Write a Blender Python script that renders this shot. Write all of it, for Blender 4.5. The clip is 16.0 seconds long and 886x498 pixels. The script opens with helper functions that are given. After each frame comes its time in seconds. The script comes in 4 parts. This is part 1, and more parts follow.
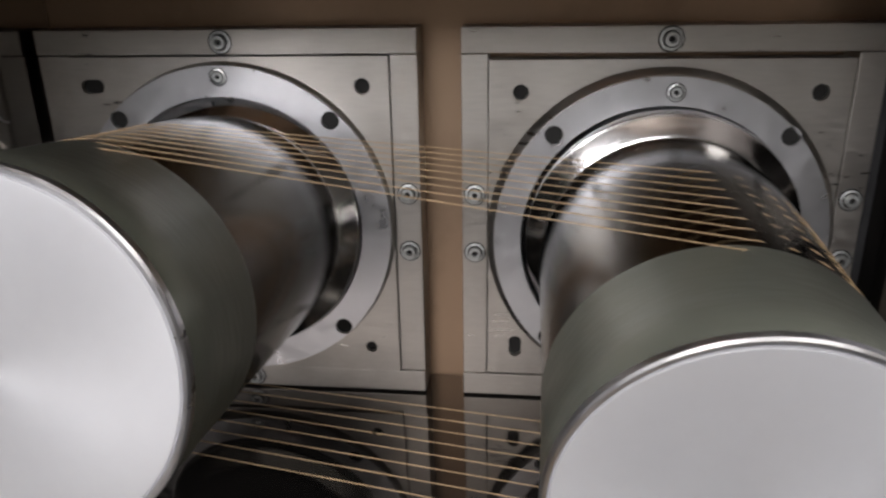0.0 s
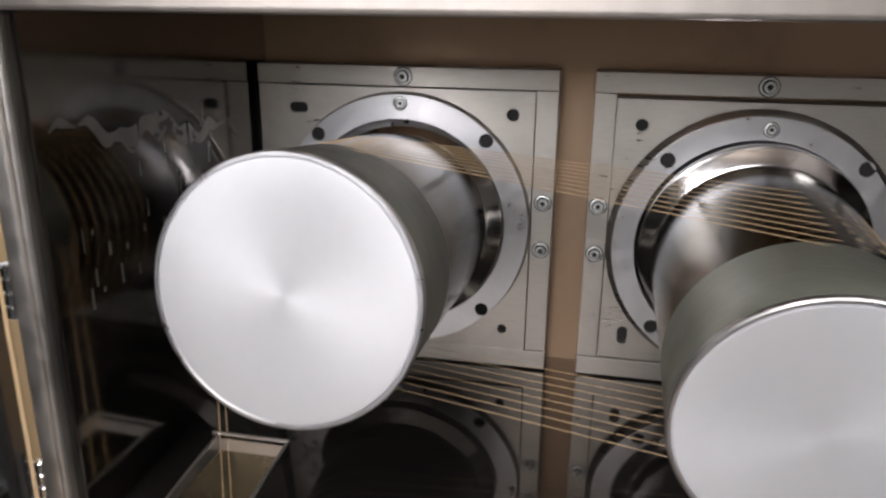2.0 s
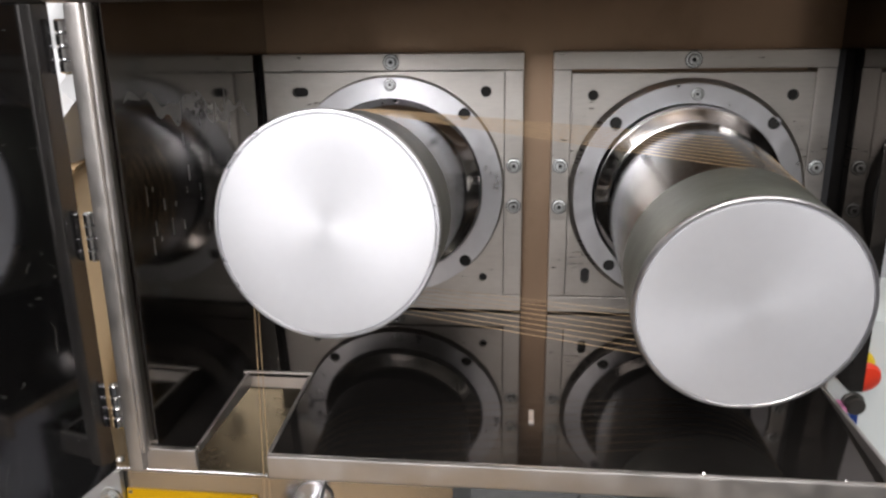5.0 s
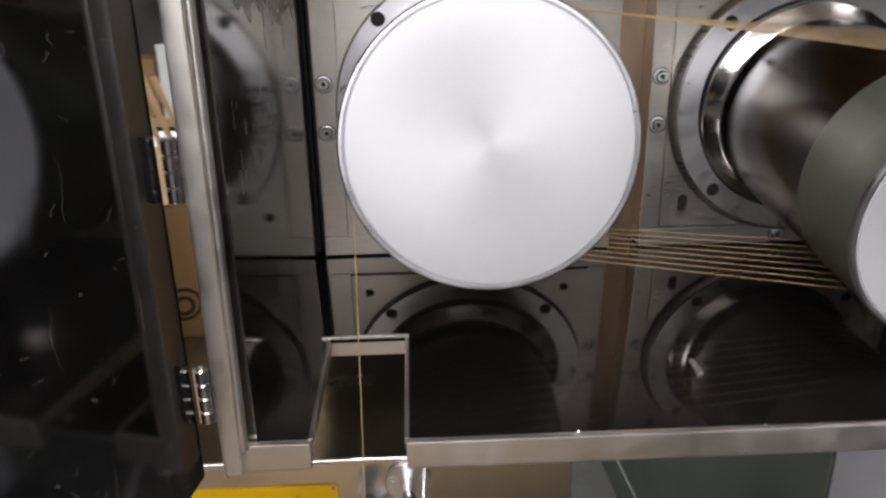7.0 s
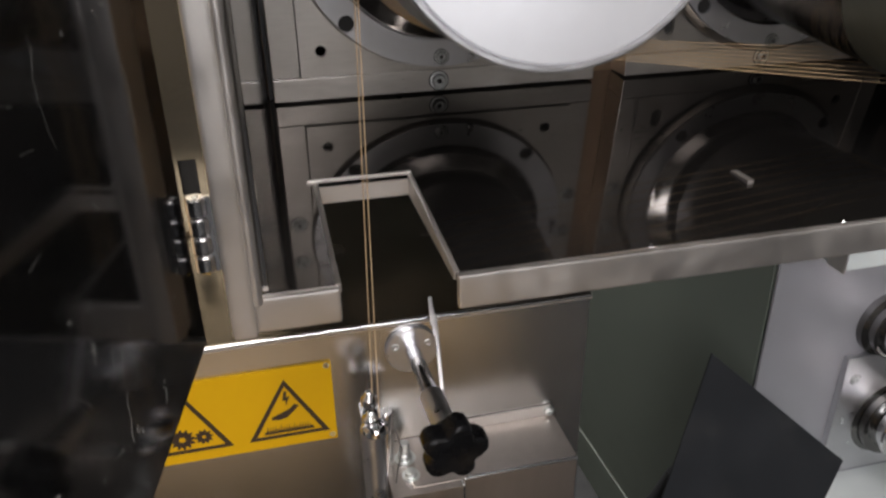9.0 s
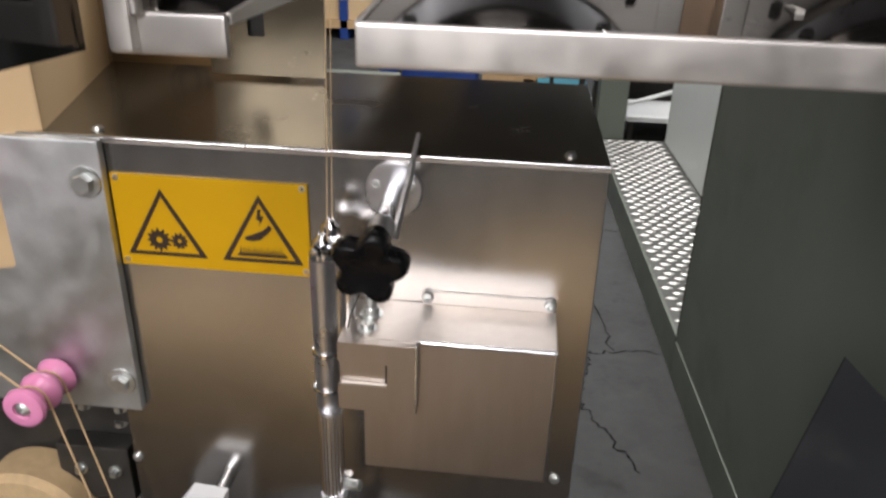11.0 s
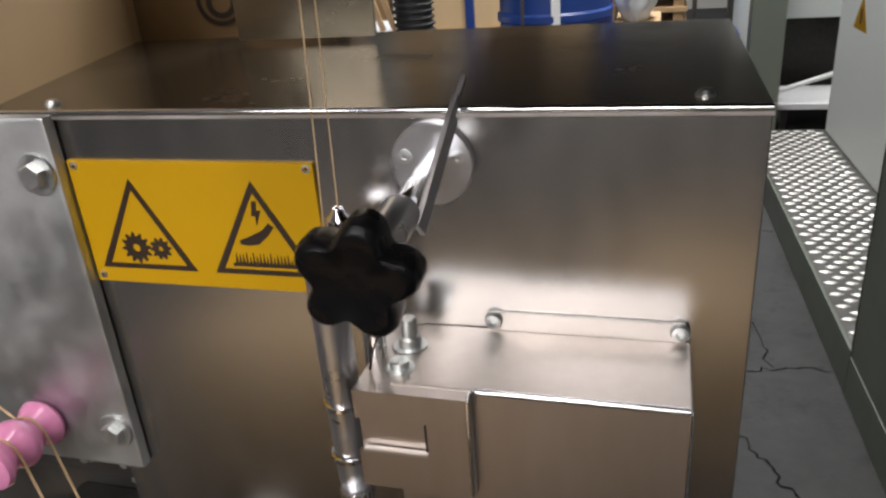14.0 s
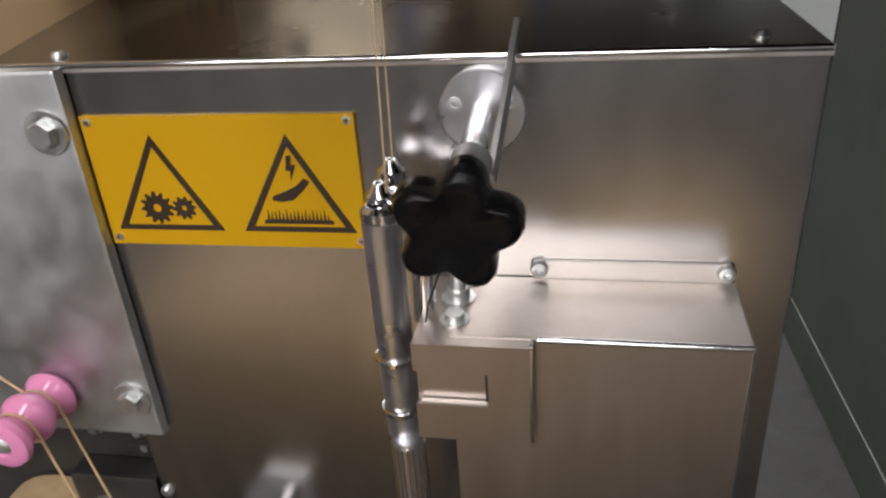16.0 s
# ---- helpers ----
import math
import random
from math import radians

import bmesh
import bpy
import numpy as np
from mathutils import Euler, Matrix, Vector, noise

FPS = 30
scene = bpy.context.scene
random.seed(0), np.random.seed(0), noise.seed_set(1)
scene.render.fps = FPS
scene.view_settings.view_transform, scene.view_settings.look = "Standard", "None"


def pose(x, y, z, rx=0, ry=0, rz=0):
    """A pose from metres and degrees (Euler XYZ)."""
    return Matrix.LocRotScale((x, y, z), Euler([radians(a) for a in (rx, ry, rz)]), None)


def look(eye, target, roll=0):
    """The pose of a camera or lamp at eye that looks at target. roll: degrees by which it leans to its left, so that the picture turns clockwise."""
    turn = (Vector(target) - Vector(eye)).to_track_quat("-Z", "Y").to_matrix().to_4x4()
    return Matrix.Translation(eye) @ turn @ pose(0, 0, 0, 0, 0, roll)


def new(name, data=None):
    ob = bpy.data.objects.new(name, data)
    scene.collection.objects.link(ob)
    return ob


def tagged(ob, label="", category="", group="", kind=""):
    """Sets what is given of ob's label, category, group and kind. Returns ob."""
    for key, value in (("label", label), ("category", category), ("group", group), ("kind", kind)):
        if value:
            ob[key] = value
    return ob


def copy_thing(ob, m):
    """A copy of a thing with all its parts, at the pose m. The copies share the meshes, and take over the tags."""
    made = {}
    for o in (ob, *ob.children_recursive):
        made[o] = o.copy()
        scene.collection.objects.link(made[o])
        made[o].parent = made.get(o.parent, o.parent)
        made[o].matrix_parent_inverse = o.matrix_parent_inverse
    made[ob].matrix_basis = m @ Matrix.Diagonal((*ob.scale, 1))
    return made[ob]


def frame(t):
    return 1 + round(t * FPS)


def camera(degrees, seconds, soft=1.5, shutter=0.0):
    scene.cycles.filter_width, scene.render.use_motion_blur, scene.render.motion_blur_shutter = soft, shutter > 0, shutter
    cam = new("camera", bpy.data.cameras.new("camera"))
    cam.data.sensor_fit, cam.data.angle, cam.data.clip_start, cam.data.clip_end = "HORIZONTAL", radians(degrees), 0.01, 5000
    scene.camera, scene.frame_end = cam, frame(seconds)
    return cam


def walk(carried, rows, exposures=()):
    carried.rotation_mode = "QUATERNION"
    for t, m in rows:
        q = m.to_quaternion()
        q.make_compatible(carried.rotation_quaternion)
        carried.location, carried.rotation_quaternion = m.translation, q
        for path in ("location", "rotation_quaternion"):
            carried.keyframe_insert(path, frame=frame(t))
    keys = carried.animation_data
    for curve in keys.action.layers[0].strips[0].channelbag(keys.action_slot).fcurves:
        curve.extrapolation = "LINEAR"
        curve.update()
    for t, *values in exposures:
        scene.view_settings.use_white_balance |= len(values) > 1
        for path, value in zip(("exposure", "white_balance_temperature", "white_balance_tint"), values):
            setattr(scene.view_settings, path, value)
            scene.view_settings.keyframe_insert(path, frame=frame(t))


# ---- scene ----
cam = camera(61.0, 16.0, soft=2.5, shutter=0.4)
PATH = [
    (0, (0.062, -0.538, 1.554), (-0.150, 1.327, 0.863), -1.0),
    (0.2, (0.070, -0.532, 1.568), (-0.247, 1.303, 0.838), -1.8),
    (0.5, (0.064, -0.530, 1.579), (-0.335, 1.286, 0.841), -2.3),
    (1, (0.005, -0.564, 1.563), (-0.302, 1.307, 0.925), -0.1),
    (1.5, (0.017, -0.613, 1.568), (-0.366, 1.248, 0.944), -0.1),
    (2, (0.017, -0.682, 1.567), (-0.354, 1.188, 0.963), 0.7),
    (2.5, (0.073, -0.744, 1.567), (-0.386, 1.107, 0.966), 0.2),
    (3, (0.115, -0.799, 1.565), (-0.374, 1.044, 0.961), -0.1),
    (3.2, (0.124, -0.814, 1.575), (-0.359, 1.020, 0.939), -0.3),
    (5.3, (-0.019, -0.820, 1.535), (-0.221, 1.092, 0.983), -0.8),
    (5.5, (-0.019, -0.807, 1.531), (-0.246, 1.098, 0.968), -0.9),
    (6, (-0.065, -0.778, 1.515), (-0.246, 1.124, 0.923), -0.4),
    (6.5, (-0.103, -0.733, 1.515), (-0.325, 1.146, 0.867), -1.4),
    (7, (-0.206, -0.709, 1.494), (-0.143, 1.167, 0.802), -1.1),
    (7.5, (-0.270, -0.682, 1.472), (0.026, 1.158, 0.746), -1.2),
    (8, (-0.297, -0.665, 1.460), (0.106, 1.127, 0.668), -2.2),
    (8.5, (-0.305, -0.646, 1.427), (0.121, 1.121, 0.593), -1.6),
    (9, (-0.306, -0.632, 1.398), (0.104, 1.111, 0.507), -1.0),
    (9.2, (-0.306, -0.627, 1.384), (0.093, 1.115, 0.486), -0.7),
    (11.3, (-0.112, -0.646, 1.223), (-0.348, 1.165, 0.407), 0.9),
    (11.5, (-0.098, -0.647, 1.196), (-0.350, 1.167, 0.393), 0.4),
    (12, (-0.086, -0.642, 1.159), (-0.347, 1.171, 0.356), 0.9),
    (12.5, (-0.101, -0.612, 1.135), (-0.345, 1.207, 0.340), -1.1),
    (13, (-0.119, -0.567, 1.143), (-0.376, 1.233, 0.311), -2.8),
    (13.5, (-0.131, -0.515, 1.171), (-0.547, 1.252, 0.332), -4.6),
    (14, (-0.123, -0.484, 1.183), (-0.659, 1.266, 0.377), -4.6),
    (14.5, (-0.121, -0.471, 1.184), (-0.696, 1.249, 0.342), -5.0),
    (15, (-0.119, -0.468, 1.180), (-0.723, 1.227, 0.307), -6.0),
    (15.5, (-0.150, -0.485, 1.184), (-0.610, 1.238, 0.278), -4.6),
    (16, (-0.177, -0.493, 1.182), (-0.538, 1.246, 0.261), -4.2),
]
EXPOSURE = [(0, 0.0), (1, 0.2), (3.2, 0.2), (5.5, 0.28), (6.5, 0.0), (7.5, 0.15), (8.5, 0.1), (9.2, 0.1), (11.4, 0.2), (13.0, 0.15), (14, 0.0), (16, 0.05)]
walk(cam, [(t, look(eye, target, roll)) for t, eye, target, roll in PATH], EXPOSURE)

# ---- world, lamps, exposure ----
world = bpy.data.worlds.new("hall_air")
scene.world = world
world.use_nodes = True
world.node_tree.nodes["Background"].inputs[0].default_value = (0.62, 0.66, 0.72, 1)
world.node_tree.nodes["Background"].inputs[1].default_value = 0.25


def area_lamp(name, eye, target, sx, sy, watts, colour):
    d = bpy.data.lights.new(name, "AREA")
    d.shape, d.size, d.size_y, d.energy, d.color = "RECTANGLE", sx, sy, watts, colour
    ob = new(name, d)
    ob.matrix_world = look(eye, target)
    return ob


# added fill lamps, none in view: one window-sized behind the walk, four tube-sized above
area_lamp("window_fill", (-1.1, -4.75, 2.95), (-0.2, 0.0, 1.3), 3.6, 1.5, 160, (1.0, 0.955, 0.975))
area_lamp("tube_fill", (-0.5, -1.7, 3.85), (-0.3, -1.2, 1.0), 0.5, 3.0, 56, (1.0, 0.925, 0.90))
area_lamp("tube_fill", (0.2, 4.2, 3.85), (0.2, 4.2, 0.0), 0.5, 3.2, 210, (0.98, 0.98, 1.0))
area_lamp("tube_fill", (1.6, -1.3, 3.85), (1.4, -1.2, 0.0), 0.5, 3.0, 30, (1.0, 0.95, 0.92))
# added to brighten the face of the plain carton
area_lamp("tube_fill", (-0.2, 2.1, 3.85), (-0.2, 2.1, 0.0), 0.5, 3.0, 95, (1.0, 0.93, 0.86))

# ---- materials ----
MATS = {}


def mat(name, colour, metal=0.0, rough=0.5, var=0.12, scale=30.0, bump=0.0, bscale=400.0, stretch=(1, 1, 1), rvar=0.1, aniso=0.0,
        dirt=None, dirt_scale=6.0, dirt_amount=0.5, island=0.0, emit=0.0, coat=0.0, edge=1.0, clear=0.0):
    """A procedural material: a base colour with two scales of variation, uneven gloss, fine relief and, if wanted, dirt or scratches."""
    m = bpy.data.materials.new(name)
    m.use_nodes = True
    n, l = m.node_tree.nodes, m.node_tree.links
    b = n["Principled BSDF"]
    co = n.new("ShaderNodeTexCoord")
    mp = n.new("ShaderNodeMapping")
    mp.inputs["Scale"].default_value = stretch
    geo = n.new("ShaderNodeNewGeometry")
    l.new(geo.outputs["Position"], mp.inputs["Vector"])
    a = n.new("ShaderNodeTexNoise")
    a.inputs["Scale"].default_value, a.inputs["Detail"].default_value = scale, 6
    l.new(mp.outputs[0], a.inputs["Vector"])
    c = n.new("ShaderNodeTexNoise")
    c.inputs["Scale"].default_value, c.inputs["Detail"].default_value = scale * 0.17, 3
    l.new(geo.outputs["Position"], c.inputs["Vector"])
    add = n.new("ShaderNodeMath")
    add.operation = "ADD"
    l.new(a.outputs[0], add.inputs[0])
    l.new(c.outputs[0], add.inputs[1])
    ramp = n.new("ShaderNodeMapRange")
    ramp.inputs["From Min"].default_value, ramp.inputs["From Max"].default_value = 0.7, 1.3
    ramp.inputs["To Min"].default_value, ramp.inputs["To Max"].default_value = 1 - var, 1 + var
    l.new(add.outputs[0], ramp.inputs["Value"])
    mul = n.new("ShaderNodeVectorMath")
    mul.operation = "SCALE"
    mul.inputs[0].default_value = colour
    l.new(ramp.outputs[0], mul.inputs["Scale"])
    last = mul.outputs[0]
    rr = n.new("ShaderNodeMapRange")
    rr.inputs["From Min"].default_value, rr.inputs["From Max"].default_value = 0.7, 1.3
    rr.inputs["To Min"].default_value, rr.inputs["To Max"].default_value = max(0.02, rough - rvar), min(1, rough + rvar)
    l.new(add.outputs[0], rr.inputs["Value"])
    rlast = rr.outputs[0]
    if island:
        inf = n.new("ShaderNodeObjectInfo")
        r2 = n.new("ShaderNodeMapRange")
        r2.inputs["To Min"].default_value, r2.inputs["To Max"].default_value = 1 - island, 1 + island
        l.new(inf.outputs["Random"], r2.inputs["Value"])
        m2 = n.new("ShaderNodeVectorMath")
        m2.operation = "SCALE"
        l.new(last, m2.inputs[0])
        l.new(r2.outputs[0], m2.inputs["Scale"])
        last = m2.outputs[0]
    if dirt:
        d = n.new("ShaderNodeTexNoise")
        d.inputs["Scale"].default_value, d.inputs["Detail"].default_value, d.inputs["Roughness"].default_value = dirt_scale, 9, 0.68
        l.new(geo.outputs["Position"], d.inputs["Vector"])
        dr = n.new("ShaderNodeMapRange")
        dr.inputs["From Min"].default_value, dr.inputs["From Max"].default_value = 0.52, 0.72
        dr.inputs["To Min"].default_value, dr.inputs["To Max"].default_value = 0, dirt_amount
        l.new(d.outputs[0], dr.inputs["Value"])
        mix = n.new("ShaderNodeMix")
        mix.data_type = "RGBA"
        l.new(dr.outputs[0], mix.inputs["Factor"])
        l.new(last, mix.inputs["A"])
        mix.inputs["B"].default_value = (*dirt, 1)
        last = mix.outputs["Result"]
        ra = n.new("ShaderNodeMath")
        ra.operation = "MULTIPLY_ADD"
        ra.inputs[1].default_value = 0.35
        l.new(dr.outputs[0], ra.inputs[0])
        l.new(rlast, ra.inputs[2])
        rlast = ra.outputs[0]
    l.new(last, b.inputs["Base Color"])
    l.new(rlast, b.inputs["Roughness"])
    b.inputs["Metallic"].default_value = metal
    b.inputs["Coat Weight"].default_value = coat
    b.inputs["Specular Tint"].default_value = (edge, edge, edge, 1)
    if clear:
        b.inputs["Transmission Weight"].default_value = clear
    if aniso:
        b.inputs["Anisotropic"].default_value = aniso
        tg = n.new("ShaderNodeTangent")
        tg.direction_type, tg.axis = "RADIAL", "Z"
        l.new(tg.outputs[0], b.inputs["Tangent"])
    if emit:
        b.inputs["Emission Color"].default_value = (*colour, 1)
        b.inputs["Emission Strength"].default_value = emit
    if bump:
        f = n.new("ShaderNodeTexNoise")
        f.inputs["Scale"].default_value, f.inputs["Detail"].default_value = bscale, 4
        l.new(mp.outputs[0], f.inputs["Vector"])
        bp = n.new("ShaderNodeBump")
        bp.inputs["Strength"].default_value, bp.inputs["Distance"].default_value = bump, 0.002
        l.new(f.outputs[0], bp.inputs["Height"])
        l.new(bp.outputs[0], b.inputs["Normal"])
    MATS[name] = m
    return m


PLATE = mat("milled_steel", (0.56, 0.53, 0.49), 1, 0.36, 0.07, 60, 0.05, 500, (1, 1, 6), dirt=(0.36, 0.31, 0.25), dirt_scale=9, dirt_amount=0.35)
RING = mat("turned_aluminium", (0.66, 0.66, 0.68), 1, 0.34, 0.05, 80, 0.03, 600)
# plain stainless steel; the brown tint paints in its warm reflections
WALL_STEEL = mat("warm_tinted_steel", (0.41, 0.29, 0.20), 1, 0.36, 0.12, 14, 0.05, 260, (1, 1, 0.25), dirt=(0.24, 0.17, 0.11), dirt_scale=5, dirt_amount=0.5)
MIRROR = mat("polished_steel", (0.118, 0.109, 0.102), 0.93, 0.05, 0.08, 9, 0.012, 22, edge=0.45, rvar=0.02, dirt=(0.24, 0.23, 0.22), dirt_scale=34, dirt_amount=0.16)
SATIN = mat("brushed_steel", (0.485, 0.475, 0.462), 1, 0.235, 0.07, 24, 0.004, 600, (3, 3, 1), rvar=0.025)
EDGE = mat("folded_steel_edge", (0.72, 0.685, 0.65), 1, 0.42, 0.06, 60, 0.03, 500)
SIDEM = mat("polished_side_steel", (0.35, 0.34, 0.33), 1, 0.085, 0.10, 9, 0.008, 14, rvar=0.03, dirt=(0.24, 0.23, 0.22), dirt_scale=24, dirt_amount=0.25)
DOORM = mat("scratched_dark_steel", (0.14, 0.14, 0.145), 0.95, 0.06, 0.10, 9, 0.008, 12, rvar=0.03, edge=0.5, dirt=(0.12, 0.12, 0.12), dirt_scale=40, dirt_amount=0.25)
SCRATCH = mat("scratch", (0.30, 0.30, 0.28), 0.2, 0.55, 0.3, 90)
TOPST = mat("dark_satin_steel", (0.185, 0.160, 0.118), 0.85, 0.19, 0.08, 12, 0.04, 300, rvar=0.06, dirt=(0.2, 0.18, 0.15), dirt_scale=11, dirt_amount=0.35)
FLANGE = mat("bright_turned_steel", (0.80, 0.79, 0.78), 1, 0.15, 0.10, 50, 0.03, 500)
CHROME = mat("chrome", (0.72, 0.72, 0.73), 1, 0.10, 0.05, 90, 0.02, 500, rvar=0.05)
ROLL = mat("hard_chrome_roll", (0.165, 0.160, 0.156), 1, 0.12, 0.06, 70, 0.04, 500, (1, 14, 1), rvar=0.07)
MATTE = mat("matt_ceramic_band", (0.185, 0.198, 0.165), 0.35, 0.40, 0.05, 60, 0.03, 600, (1, 8, 1))
CAP = mat("lathed_cap", (0.63, 0.64, 0.665), 0.40, 0.50, 0.02, 120, 0.01, 700, aniso=0.5, rvar=0.03)
ZINC = mat("galvanised_plate", (0.57, 0.59, 0.59), 1, 0.46, 0.13, 45, 0.06, 200, dirt=(0.52, 0.48, 0.50), dirt_scale=16, dirt_amount=0.4)
BOXST = mat("dull_brushed_steel", (0.50, 0.455, 0.42), 1, 0.37, 0.06, 30, 0.01, 600, (4, 4, 0.6), rvar=0.03)
BOLT = mat("zinc_bolt", (0.68, 0.70, 0.69), 1, 0.4, 0.08, 200)
# near-black for shade painted into bores and recesses, and for the black wire
SOCKET = mat("bore_shade_and_wire_black", (0.012, 0.011, 0.01), 0.2, 0.6, 0.2, 100)
FRONTST = mat("pale_satin_sheet", (0.50, 0.50, 0.53), 0.7, 0.50, 0.06, 8, 0.01, 300, rvar=0.04)
CRACK = mat("crack_shadow", (0.008, 0.008, 0.008), 0.0, 0.95, 0.2, 60, edge=0.1)
BLACKPL = mat("black_plastic", (0.004, 0.004, 0.0045), 0.0, 0.30, 0.2, 60, 0.02, 300, edge=0.3)
RUBBER = mat("black_rubber", (0.02, 0.02, 0.021), 0.0, 0.5, 0.2, 60, 0.05, 300)
SIGN = mat("yellow_sign", (0.58, 0.325, 0.003), 0.0, 0.5, 0.05, 20, edge=0.4)
INK = mat("sign_ink", (0.035, 0.02, 0.012), 0.0, 0.5, 0.1, 40)
YARN = mat("cream_yarn", (0.62, 0.44, 0.25), 0.0, 0.55, 0.12, 300, 0.15, 2500)
PACK = mat("yarn_package", (0.50, 0.36, 0.20), 0.0, 0.8, 0.12, 120, 0.3, 900)
PINK = mat("pink_ceramic", (0.72, 0.26, 0.46), 0.0, 0.16, 0.06, 50, coat=0.4)
CARTON = mat("cardboard", (0.60, 0.43, 0.245), 0.0, 0.85, 0.06, 12, 0.06, 300, (1, 1, 0.15))
# darker copy of the cardboard; puts shade into the ringed carton's colour
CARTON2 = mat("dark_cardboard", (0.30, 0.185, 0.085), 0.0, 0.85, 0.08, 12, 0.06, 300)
CONCRETE = mat("hall_concrete", (0.036, 0.037, 0.038), 0.0, 0.82, 0.5, 14, 0.35, 60, dirt=(0.026, 0.026, 0.026), dirt_scale=7.0, dirt_amount=0.8)
GREEN = mat("grey_green_paint", (0.128, 0.148, 0.122), 0.0, 0.42, 0.05, 5, 0.05, 500, dirt=(0.10, 0.108, 0.092), dirt_scale=3, dirt_amount=0.3)
WHITEP = mat("white_grey_paint", (0.60, 0.64, 0.63), 0.0, 0.45, 0.04, 6, 0.03, 500)
TREAD = mat("tread_plate", (0.11, 0.11, 0.105), 0.5, 0.42, 0.12, 30, 0.05, 300)
LOZ = mat("tread_lozenge", (0.62, 0.62, 0.60), 0.5, 0.42, 0.08, 60, 0.03, 300)
DARKSH = mat("dark_sheet", (0.020, 0.022, 0.025), 0.2, 0.5, 0.15, 10, 0.08, 200, dirt=(0.045, 0.045, 0.045), dirt_scale=12, dirt_amount=0.5)
WHITEPL = mat("white_plastic", (0.78, 0.79, 0.80), 0.0, 0.5, 0.03, 40)
BLUE = mat("blue_plastic", (0.012, 0.045, 0.22), 0.0, 0.4, 0.12, 12)
TEAL = mat("teal_plastic", (0.01, 0.10, 0.14), 0.0, 0.5, 0.12, 12)
REDPL = mat("red_plastic", (0.75, 0.05, 0.02), 0.0, 0.35, 0.06, 40)
YELPL = mat("yellow_plastic", (0.75, 0.55, 0.03), 0.0, 0.4, 0.06, 40)
GREYM = mat("mechanism_iron", (0.07, 0.066, 0.06), 0.6, 0.5, 0.25, 40, 0.1, 200)
HALLW = mat("hall_plaster", (0.42, 0.41, 0.39), 0.0, 0.9, 0.08, 2, 0.05, 40)
CEIL = mat("hall_roof_sheet", (0.36, 0.36, 0.35), 0.0, 0.8, 0.08, 2)
# glow for the made-up window and tube lamps
GLOW = mat("fill_window_glow", (0.85, 0.93, 1.0), 0.0, 0.6, 0.02, 1, emit=1.6)
TUBE = mat("fill_tube_glow", (1.0, 0.97, 0.9), 0.0, 0.6, 0.02, 1, emit=6.0)
BAG = mat("white_sack", (0.66, 0.68, 0.70), 0.0, 0.6, 0.1, 10, 0.4, 30)
WOODM = mat("pale_wood", (0.48, 0.32, 0.17), 0.0, 0.7, 0.15, 14, 0.1, 80, (1, 8, 1))


# ---- building helpers ----
ORIGIN = {}


def block(bm, x0, x1, y0, y1, z0, z1, bevel=0.0015, m=None):
    """Adds a box with softened edges."""
    r = bmesh.ops.create_cube(bm, size=1.0)
    vs = r["verts"]
    mm = Matrix.Translation(((x0 + x1) / 2, (y0 + y1) / 2, (z0 + z1) / 2)) @ Matrix.Diagonal((abs(x1 - x0), abs(y1 - y0), abs(z1 - z0), 1))
    bmesh.ops.transform(bm, matrix=mm, verts=vs)
    if bevel:
        es = list({e for v in vs for e in v.link_edges})
        g = bmesh.ops.bevel(bm, geom=es, offset=bevel, segments=2, profile=0.6, affect="EDGES")
        vs = list(g["verts"])
    if m is not None:
        bmesh.ops.transform(bm, matrix=m, verts=vs)
    return bm


def lathe(bm, prof, m=None, n=48):
    """Turns a profile of (radius, height) about z; closes the ends where the radius is 0."""
    rings = []
    for r, z in prof:
        if r < 1e-6:
            rings.append([bm.verts.new((0, 0, z))])
        else:
            rings.append([bm.verts.new((r * math.cos(2 * math.pi * i / n), r * math.sin(2 * math.pi * i / n), z)) for i in range(n)])
    for a, b in zip(rings, rings[1:]):
        for i in range(n):
            j = (i + 1) % n
            if len(a) == 1 and len(b) > 1:
                bm.faces.new((a[0], b[j], b[i]))
            elif len(b) == 1 and len(a) > 1:
                bm.faces.new((a[i], a[j], b[0]))
            elif len(a) > 1 and len(b) > 1:
                bm.faces.new((a[i], a[j], b[j], b[i]))
    if m is not None:
        bmesh.ops.transform(bm, matrix=m, verts=[v for r in rings for v in r])
    return bm


def along(p, q):
    """A pose at p whose z axis points to q."""
    d = Vector(q) - Vector(p)
    return Matrix.Translation(p) @ d.to_track_quat("Z", "Y").to_matrix().to_4x4()


def rod(bm, p, q, r, n=20, soft=0.0008):
    h = (Vector(q) - Vector(p)).length
    s = min(soft, r * 0.4)
    return lathe(bm, [(0, 0), (r - s, 0), (r, s), (r, h - s), (r - s, h), (0, h)], along(p, q), n)


def tube(bm, pts, r, n=6):
    """A thread or pipe through points."""
    pts = [Vector(p) for p in pts]
    rings = []
    for i, p in enumerate(pts):
        d = (pts[min(i + 1, len(pts) - 1)] - pts[max(i - 1, 0)]).normalized()
        u = d.cross(Vector((0.13, 0.97, 0.21))).normalized()
        v = d.cross(u)
        rings.append([bm.verts.new(p + r * (math.cos(2 * math.pi * k / n) * u + math.sin(2 * math.pi * k / n) * v)) for k in range(n)])
    for a, b in zip(rings, rings[1:]):
        for k in range(n):
            bm.faces.new((a[k], a[(k + 1) % n], b[(k + 1) % n], b[k]))
    bm.faces.new(rings[0])
    bm.faces.new(rings[-1])
    return bm


